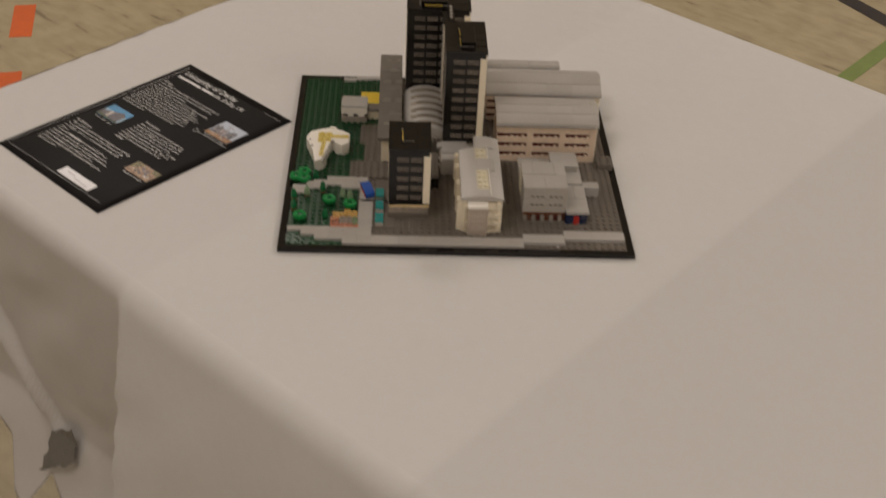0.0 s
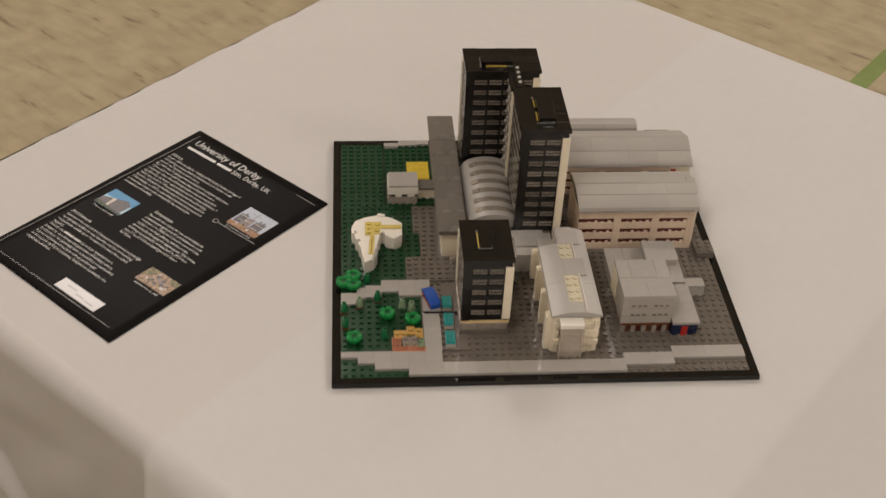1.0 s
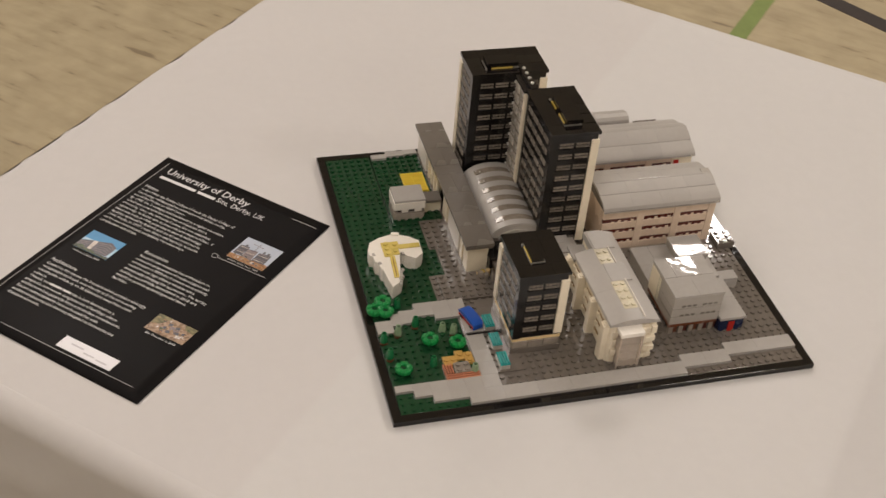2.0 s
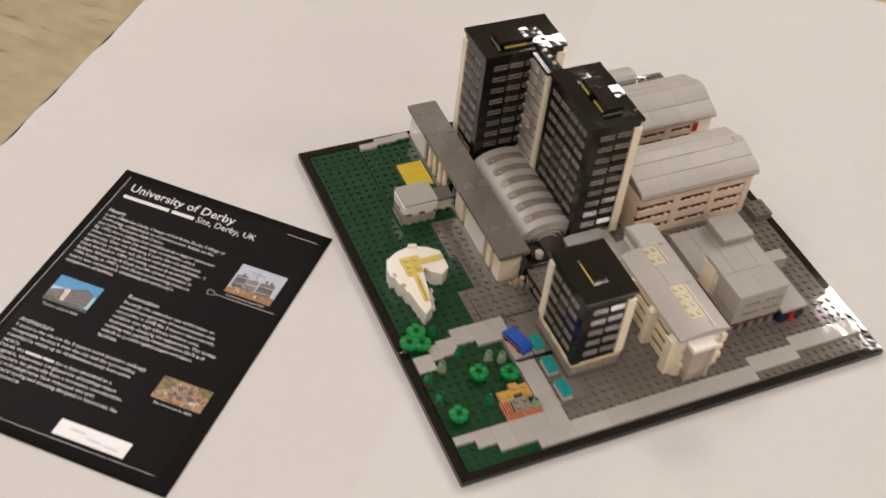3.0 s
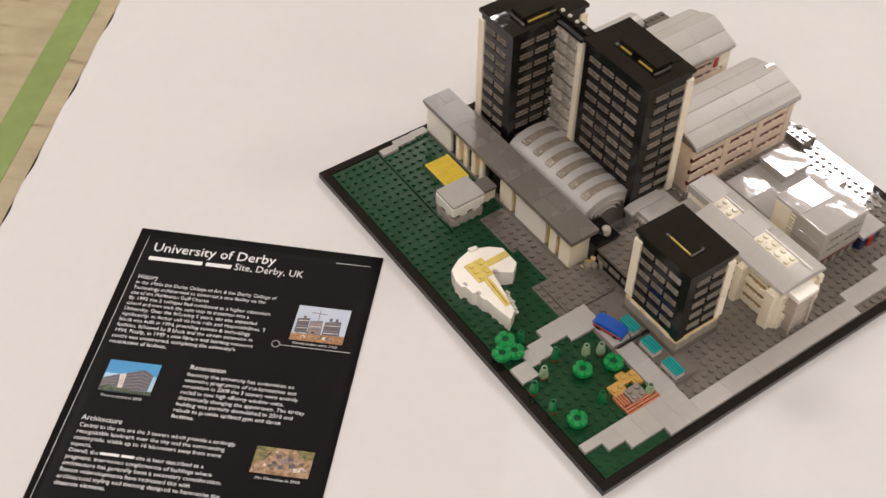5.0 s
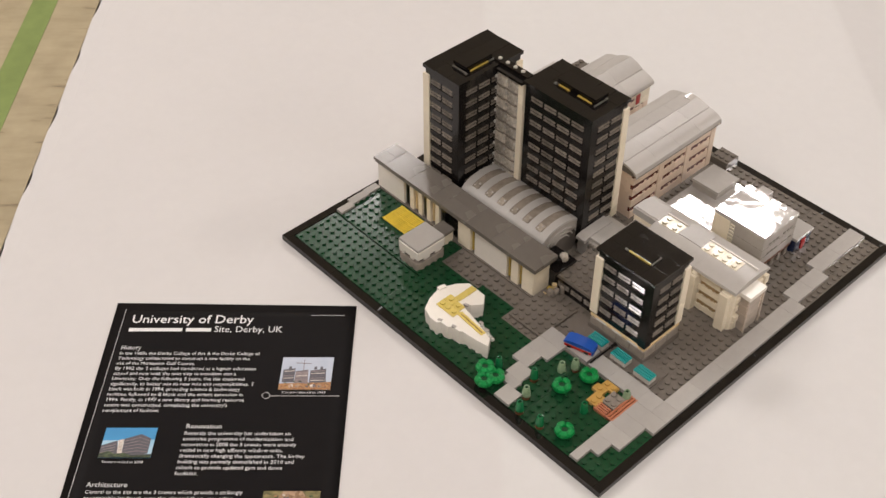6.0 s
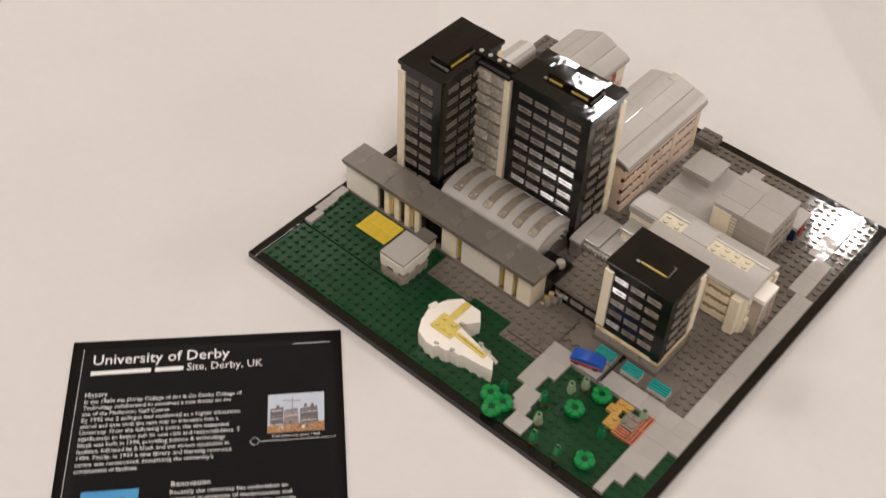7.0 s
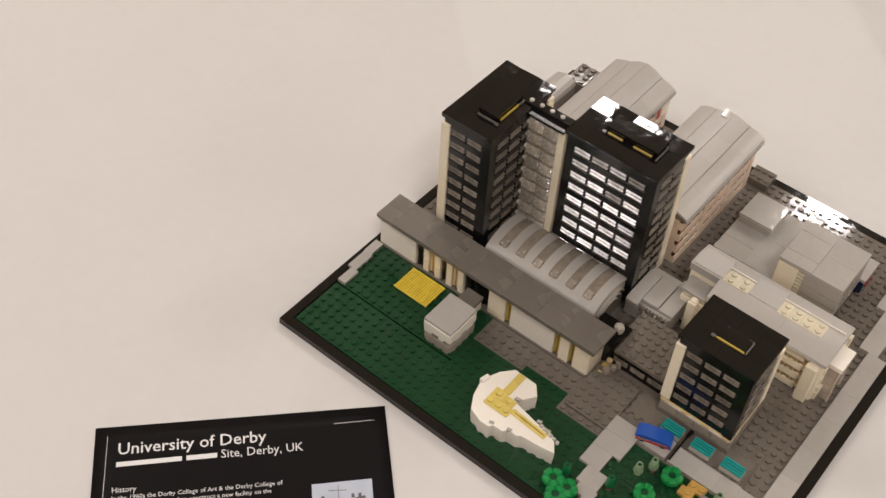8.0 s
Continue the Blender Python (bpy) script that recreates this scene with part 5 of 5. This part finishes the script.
def information_sheet():
    ax = Vector((math.cos(radians(-43.8)), math.sin(radians(-43.8)), 0))
    ay = Vector((ax.y, -ax.x, 0))              # down the page
    tl = Vector((-0.1875, 0.251, ZT)) - ax * 0.1072 - ay * 0.1505
    sheet = new("information_sheet")
    sheet.matrix_basis = Matrix(((ax.x, -ay.x, 0, tl.x), (ax.y, -ay.y, 0, tl.y), (0, 0, 1, ZT), (0, 0, 0, 1)))
    tagged(sheet, "black printed sheet with white text and photos on the table", "information sheet")
    w, h = 0.2145, 0.302
    nx, ny = 14, 20
    verts = [(w * i / nx, -h * j / ny, 0.0006 + 0.0003 * math.sin(i * 0.5) * math.sin(j * 0.4)) for j in range(ny + 1) for i in range(nx + 1)]
    faces = [[j * (nx + 1) + i, (j + 1) * (nx + 1) + i, (j + 1) * (nx + 1) + i + 1, j * (nx + 1) + i + 1] for j in range(ny) for i in range(nx)]
    page = new("page", mesh_from("page", verts, faces, PAPERBLACK, True))
    page.parent = sheet
    page.modifiers.new("thickness", "SOLIDIFY").thickness = 0.00025
    zt = 0.0012

    def on_page(x, y):
        """The print sits very slightly askew on the sheet."""
        return x - 0.0143 * y - 3.14, y - 0.0168 * x - 1.18

    def line(name, x, y, body, size, width=None):
        """A line of print: x and its baseline y in millimetres."""
        me = text_mesh(body, size / 1000, 0.006 if name == "title" else 0.0)
        me.materials.append(PAPERWHITE)
        ob = new(name, me)
        ob.parent = sheet
        x, y = on_page(x, y)
        ob.location = (x / 1000, -y / 1000, zt)
        ob.rotation_euler = (0, 0, 0.012)
        if width:
            got = max(v.co.x for v in me.vertices)
            ob.scale = (width / 1000 / got, 1, 1)
        return ob

    def bar(name, x0, y0, x1, y1, material=PAPERWHITE, z=zt, label=""):
        ob = flat_mesh(name, [(x / 1000, -y / 1000) for x, y in (on_page(*c) for c in ((x0, y1), (x1, y1), (x1, y0), (x0, y0)))], material, sheet, z)
        return tagged(ob, label) if label else ob

    line("title", 20.3, 26.0, "University of Derby", 14.0, 108)
    bar("printed_bar", 20.2, 32.3, 67.0, 36.2)
    bar("printed_bar", 70.2, 32.3, 92.3, 36.2)
    line("subtitle", 95.0, 37.0, "Site, Derby, UK", 10.3, 60)
    line("heading", 18.2, 57.5, "History", 6.6, 17.5)
    y = 63.5
    for body, wd in (("In the 1960s the Derby College of Art & the Derby College of", 121), ("Technology collaborated to construct a new facility on the", 113),
                     ("site of the Markeaton Golf Course.", 67), ("By 1992 the 2 colleges had combined as a higher education", 120),
                     ("school and now took the next step to transition into a", 104), ("University. Over the following 5 years, the site expanded", 112),
                     ("significantly, to better suit its new role and responsibilities. T", 121), ("block was built in 1994, providing science & technology", 110),
                     ("facilities, followed by B block and the atrium extension in", 113), ("1994. Finally, in 1997 a new library and learning resource", 115),
                     ("centre was constructed, completing the university's", 102), ("complement of facilities.", 47)):
        line("text_line", 18.4, y, body, 5.0, wd)
        y += 5.72
    line("heading", 90.5, 143.5, "Renovation", 6.6, 29)
    y = 150.0
    for body, wd in (("Recently the university has undertaken an", 86), ("extensive programme of modernisation and", 89), ("renovation in 2008 the 3 towers were entirely", 92),
                     ("reclad in new high effiency window units,", 82), ("dramatically changing the appearance. The kirtley", 100), ("building was partially demolished in 2010 and", 92),
                     ("rebuilt to provide updated gym and dance", 84), ("facilities.", 18)):
        line("text_line", 90.2, y, body, 5.0, wd)
        y += 5.68
    line("heading", 23.6, 201.0, "Architecture", 6.6, 32)
    y = 207.3
    for body, wd, x in (("Central to the site are the 3 towers which provide a strikingly", 122, 0), ("recognisable landmark over the city and the surrounding", 115, 0),
                        ("countryside, visible up to 16 kilometers away from some", 114, 0), ("aspects.", 16, 0),
                        ("Overall, the", 23, 0), ("pragmatic, interwoven conglomerate of buildings where", 112, 0),
                        ("architecture has generally been a secondary consideration.", 121, 0), ("Recent redevelopments have redressed this with", 99, 0),
                        ("architectural styling and theming designed to harmonise the", 123, 0), ("disparate elements.", 39, 0)):
        line("text_line", 24.2, y, body, 5.0, wd)
        if body == "Overall, the":
            bar("printed_bar", 48.6, y - 2.6, 63.6, y - 0.5)
            bar("printed_bar", 65.2, y - 2.6, 75.0, y - 0.5)
            line("text_line", 76.2, y, "site is best described as a", 5.0, 52)
        y += 5.66
    bar("rule", 12.3, 9.5, 12.6, 293.0)
    bar("rule", 178.5, 16.5, 208.5, 16.8)
    bar("rule", 12.7, 292.7, 205.0, 293.0)
    bar("rule", 154.6, 109.1, 212.0, 109.4)
    n = 24
    rx, ry = on_page(150.8, 108.9)
    vs = [((rx + r * math.cos(2 * math.pi * i / n)) / 1000, -(ry + r * math.sin(2 * math.pi * i / n)) / 1000, zt) for r in (3.0, 3.4) for i in range(n)]
    fs = [[i, (i + 1) % n, n + (i + 1) % n, n + i] for i in range(n)]
    ob = new("ring_mark", mesh_from("ring_mark", vs, fs, PAPERWHITE))
    ob.parent = sheet

    def print_tones(name, tones, scale, stretch=(1, 1, 1), soft=0.0):
        """Printed photo ground: small irregular patches in a few tones."""
        m, n, l, p = nodes_of(name)
        tc, mp = n.new("ShaderNodeTexCoord"), n.new("ShaderNodeMapping")
        cells, blur = n.new("ShaderNodeTexVoronoi"), n.new("ShaderNodeTexNoise")
        mp.inputs["Scale"].default_value = stretch
        cells.inputs["Scale"].default_value, blur.inputs["Scale"].default_value = scale, scale * 0.45
        blur.inputs["Detail"].default_value = 5
        l.new(tc.outputs["Object"], mp.inputs["Vector"])
        l.new(mp.outputs[0], cells.inputs["Vector"]), l.new(mp.outputs[0], blur.inputs["Vector"])
        grey, mix = n.new("ShaderNodeSeparateColor"), n.new("ShaderNodeMix")
        l.new(cells.outputs["Color"], grey.inputs["Color"])
        mix.inputs["Factor"].default_value = soft
        l.new(grey.outputs[0], mix.inputs["A"]), l.new(blur.outputs["Fac"], mix.inputs["B"])
        ramp = n.new("ShaderNodeValToRGB")
        r = ramp.color_ramp
        r.elements[0].color, r.elements[0].position = (*tones[0], 1), 0.12
        r.elements[1].color, r.elements[1].position = (*tones[-1], 1), 0.88
        for k, tone in enumerate(tones[1:-1], 1):
            r.elements.new(0.12 + 0.76 * k / (len(tones) - 1)).color = (*tone, 1)
        l.new(mix.outputs["Result"], ramp.inputs["Fac"]), l.new(ramp.outputs["Color"], p.inputs["Base Color"])
        p.inputs["Roughness"].default_value = 0.4
        return m

    sky = print_tones("photo_pale_sky", ((0.33, 0.39, 0.50), (0.44, 0.48, 0.56), (0.40, 0.47, 0.58)), 60, soft=0.9)
    blue = print_tones("photo_blue_sky", ((0.03, 0.17, 0.38), (0.05, 0.26, 0.50), (0.10, 0.34, 0.56)), 50, soft=0.9)
    haze = print_tones("photo_light_blue", ((0.16, 0.38, 0.56), (0.34, 0.52, 0.64), (0.50, 0.60, 0.66)), 70, soft=0.85)
    block = print_tones("photo_grey_block", ((0.05, 0.05, 0.065), (0.09, 0.085, 0.10), (0.14, 0.125, 0.14)), 700, (1, 3, 1), 0.5)
    pale = print_tones("photo_pale_block", ((0.15, 0.12, 0.13), (0.22, 0.18, 0.18), (0.30, 0.24, 0.23)), 700, (2, 1, 1), 0.5)
    earth = print_tones("photo_orange_earth", ((0.08, 0.04, 0.03), (0.34, 0.15, 0.06), (0.42, 0.24, 0.10), (0.20, 0.11, 0.06)), 650, (1, 2, 1), 0.35)
    field = print_tones("photo_brown_fields", ((0.10, 0.06, 0.03), (0.27, 0.16, 0.08), (0.40, 0.27, 0.18), (0.18, 0.10, 0.05), (0.50, 0.38, 0.30)), 380, (1, 1, 1), 0.45)
    grass = print_tones("photo_olive_field", ((0.06, 0.05, 0.02), (0.17, 0.15, 0.06), (0.30, 0.22, 0.10)), 300, (1, 2, 1), 0.5)
    light = print_tones("photo_light_roof", ((0.36, 0.30, 0.26), (0.56, 0.50, 0.44), (0.66, 0.60, 0.55)), 700, soft=0.3)
    leafy = print_tones("photo_dark_green", ((0.01, 0.015, 0.01), (0.04, 0.06, 0.03), (0.09, 0.12, 0.05)), 700, soft=0.3)

    def poly(name, pts, material, z):
        ob = flat_mesh(name, [(x / 1000, -y / 1000) for x, y in (on_page(*c) for c in pts)], material, sheet, z)
        return ob

    # building site under a pale sky
    x, y = 160.0, 66.5
    bar("photo", x, y, x + 43.5, y + 36, sky, zt, "photo of tower blocks under construction below a pale sky")
    poly("photo_shape", [(x, y + 29.5), (x + 43.5, y + 27.5), (x + 43.5, y + 36), (x, y + 36)], earth, zt + 0.0001)
    poly("photo_shape", [(x + 2, y + 14), (x + 12, y + 12.5), (x + 12, y + 28), (x + 2, y + 28)], block, zt + 0.0002)
    poly("photo_shape", [(x + 12.5, y + 16), (x + 23, y + 14), (x + 24, y + 29), (x + 12.5, y + 29)], pale, zt + 0.0002)
    poly("photo_shape", [(x + 25, y + 15), (x + 38, y + 13), (x + 39, y + 28), (x + 25, y + 29)], block, zt + 0.0002)
    for k in range(5):
        for x0, x1 in ((3, 11.5), (13.5, 22.5), (26, 37.5)):
            poly("photo_shape", [(x + x0, y + 15.6 + k * 2.6), (x + x1, y + 15.0 + k * 2.6), (x + x1, y + 15.7 + k * 2.6), (x + x0, y + 16.4 + k * 2.6)], (light, block, pale)[(k + int(x0)) % 3], zt + 0.00025)
    for k in range(7):
        poly("photo_shape", [(x + 2 + k * 6, y + 31), (x + 5 + k * 6, y + 30), (x + 6.5 + k * 6, y + 33), (x + 3 + k * 6, y + 34)], (earth, light, field)[k % 3], zt + 0.00025)
    poly("photo_shape", [(x + 18.5, y + 3), (x + 19.0, y + 3), (x + 19.3, y + 15), (x + 18.7, y + 15)], pale, zt + 0.0003)
    poly("photo_shape", [(x + 12, y + 6.2), (x + 25, y + 7.0), (x + 25, y + 7.5), (x + 12, y + 6.7)], pale, zt + 0.0003)
    rnd = random.Random(8)
    for k in range(14):
        cx, cy = x + rnd.uniform(0.5, 39), y + rnd.uniform(26.5, 33)
        poly("photo_shape", [(cx, cy), (cx + rnd.uniform(1, 4), cy - rnd.uniform(0, 0.8)), (cx + rnd.uniform(2, 4), cy + rnd.uniform(0.6, 1.6)), (cx + 0.3, cy + 1.0)], rnd.choice((block, earth, pale, leafy)), zt + 0.00028 + k * 0.000004)
    for dx in (6.5, 28, 33):
        poly("photo_shape", [(x + dx, y + 10.8), (x + dx + 2.2, y + 10.5), (x + dx + 2.3, y + 13.6), (x + dx, y + 13.8)], block, zt + 0.0003)
    line("caption", 163.5, 106.6, "Construction circa 1963", 3.6, 36.5)
    # dark glass towers under a blue sky
    x, y = 26.3, 143.0
    bar("photo", x, y, x + 41.5, y + 30, blue, zt, "photo of dark glazed towers under a deep blue sky")
    poly("photo_shape", [(x, y + 13), (x + 41.5, y + 12), (x + 41.5, y + 30), (x, y + 30)], haze, zt + 0.0001)
    poly("photo_shape", [(x, y + 18), (x + 12, y + 13), (x + 15, y + 29), (x, y + 30)], block, zt + 0.0002)
    poly("photo_shape", [(x + 12.5, y + 13), (x + 17, y + 11.5), (x + 18, y + 28), (x + 14.5, y + 29)], light, zt + 0.0003)
    poly("photo_shape", [(x + 17.2, y + 11.5), (x + 30, y + 6.5), (x + 38.5, y + 11), (x + 38.5, y + 26), (x + 18, y + 28)], block, zt + 0.0002)
    for k in range(5):
        poly("photo_shape", [(x + 18, y + 13.6 + k * 2.9), (x + 30, y + 9.8 + k * 3.3), (x + 38, y + 13.4 + k * 2.7), (x + 38, y + 13.9 + k * 2.7), (x + 30, y + 10.4 + k * 3.3), (x + 18, y + 14.1 + k * 2.9)], pale, zt + 0.0003)
    poly("photo_shape", [(x, y + 27.5), (x + 41.5, y + 26.5), (x + 41.5, y + 30), (x, y + 30)], block, zt + 0.0003)
    poly("photo_shape", [(x, y + 26), (x + 7, y + 23.5), (x + 12, y + 26.5), (x + 20, y + 25.5), (x + 26, y + 28), (x + 41.5, y + 27), (x + 41.5, y + 30), (x, y + 30)], leafy, zt + 0.0004)
    for k in range(4):
        poly("photo_shape", [(x + 0.5, y + 20.2 + k * 2.3), (x + 11.5, y + 16.4 + k * 2.9), (x + 11.6, y + 17.1 + k * 2.9), (x + 0.5, y + 20.8 + k * 2.3)], pale, zt + 0.0003)
    line("caption", 30.0, 178.2, "Towers reclad in 2008", 3.6, 33)
    # the site from the air
    x, y = 162.5, 204.8
    bar("photo", x, y, x + 44, y + 23, field, zt, "aerial photo of the brown and green site")
    poly("photo_shape", [(x, y), (x + 15, y), (x + 9, y + 11), (x, y + 14)], grass, zt + 0.0001)
    poly("photo_shape", [(x + 30, y), (x + 44, y), (x + 44, y + 8), (x + 34, y + 6)], grass, zt + 0.0001)
    for dx, dy, s in ((16, 6, 4), (20, 9, 5), (25, 7, 4), (27, 13, 5), (19, 15, 4), (14, 12, 3), (31, 16, 5)):
        poly("photo_shape", [(x + dx, y + dy), (x + dx + s, y + dy - 1), (x + dx + s + 1, y + dy + 2.4), (x + dx + 1, y + dy + 3.2)], (light, pale, block)[(dx + s) % 3], zt + 0.0002)
    rnd = random.Random(21)
    for k in range(16):
        cx, cy, w, h = x + rnd.uniform(8, 36), y + rnd.uniform(3, 19), rnd.uniform(1.2, 3.4), rnd.uniform(0.7, 1.8)
        poly("photo_shape", [(cx, cy), (cx + w, cy - 0.4), (cx + w + 0.5, cy + h), (cx + 0.4, cy + h + 0.3)], rnd.choice((light, pale, block, leafy, earth)), zt + 0.00025 + k * 0.000004)
    line("caption", 167.5, 232.8, "Site Overview in 2003", 3.6, 34)
    tag = bar("name_label", 113.0, 274.0, 175.0, 289.0, LABEL, zt + 0.0003, "white paper label with faint pencil writing")
    faint = plain("faint_pencil", (0.55, 0.53, 0.56), 0.6)
    for x0, y0, x1 in ((124, 279.5, 138), (141, 283.0, 153), (156, 284.0, 168)):
        ob = bar("writing_bar", x0, y0, x1, y0 + 1.4, faint, zt + 0.0006)


information_sheet()


# ---- tape at the gathered corner of the cover ----
def duct_tape():
    bm = bmesh.new()
    n = 8
    rnd = random.Random(4)
    vs = []
    for j in range(n + 1):
        row = []
        for i in range(n + 1):
            x, y = i / n, j / n
            b = ((-36.1 - 1.4 * y) * (1 - x) - 30.0 * x) * U + (rnd.uniform(-0.004, 0.004) if i in (0, n) else 0)
            d = (0.372 + 0.064 * y) * (1 - x) + (0.334 + 0.058 * y) * x + (rnd.uniform(-0.003, 0.003) if j in (0, n) else 0)
            z = ZT - d
            k = d / 0.70
            push = 0.012 * k * math.sin(b * 9.0) + 0.006 * k * math.sin(b * 23 + 1.0) + 0.004 * math.sin(d * 14 + b * 5) * k - 0.03 * min(d, 0.36) + 0.40 * max(0.0, d - 0.36) + 0.009
            row.append(bm.verts.new(hall_at(TA0 - push - 0.004, b, z)))
        vs.append(row)
    for j in range(n):
        for i in range(n):
            bm.faces.new([vs[j][i], vs[j][i + 1], vs[j + 1][i + 1], vs[j + 1][i]])
    me = bpy.data.meshes.new("duct_tape")
    bm.to_mesh(me)
    bm.free()
    me.materials.append(DUCT)
    ob = new("duct_tape", me)
    ob.modifiers.new("thickness", "SOLIDIFY").thickness = 0.0008
    tagged(ob, "square of grey tape holding the hanging white cover", "tape")


duct_tape()
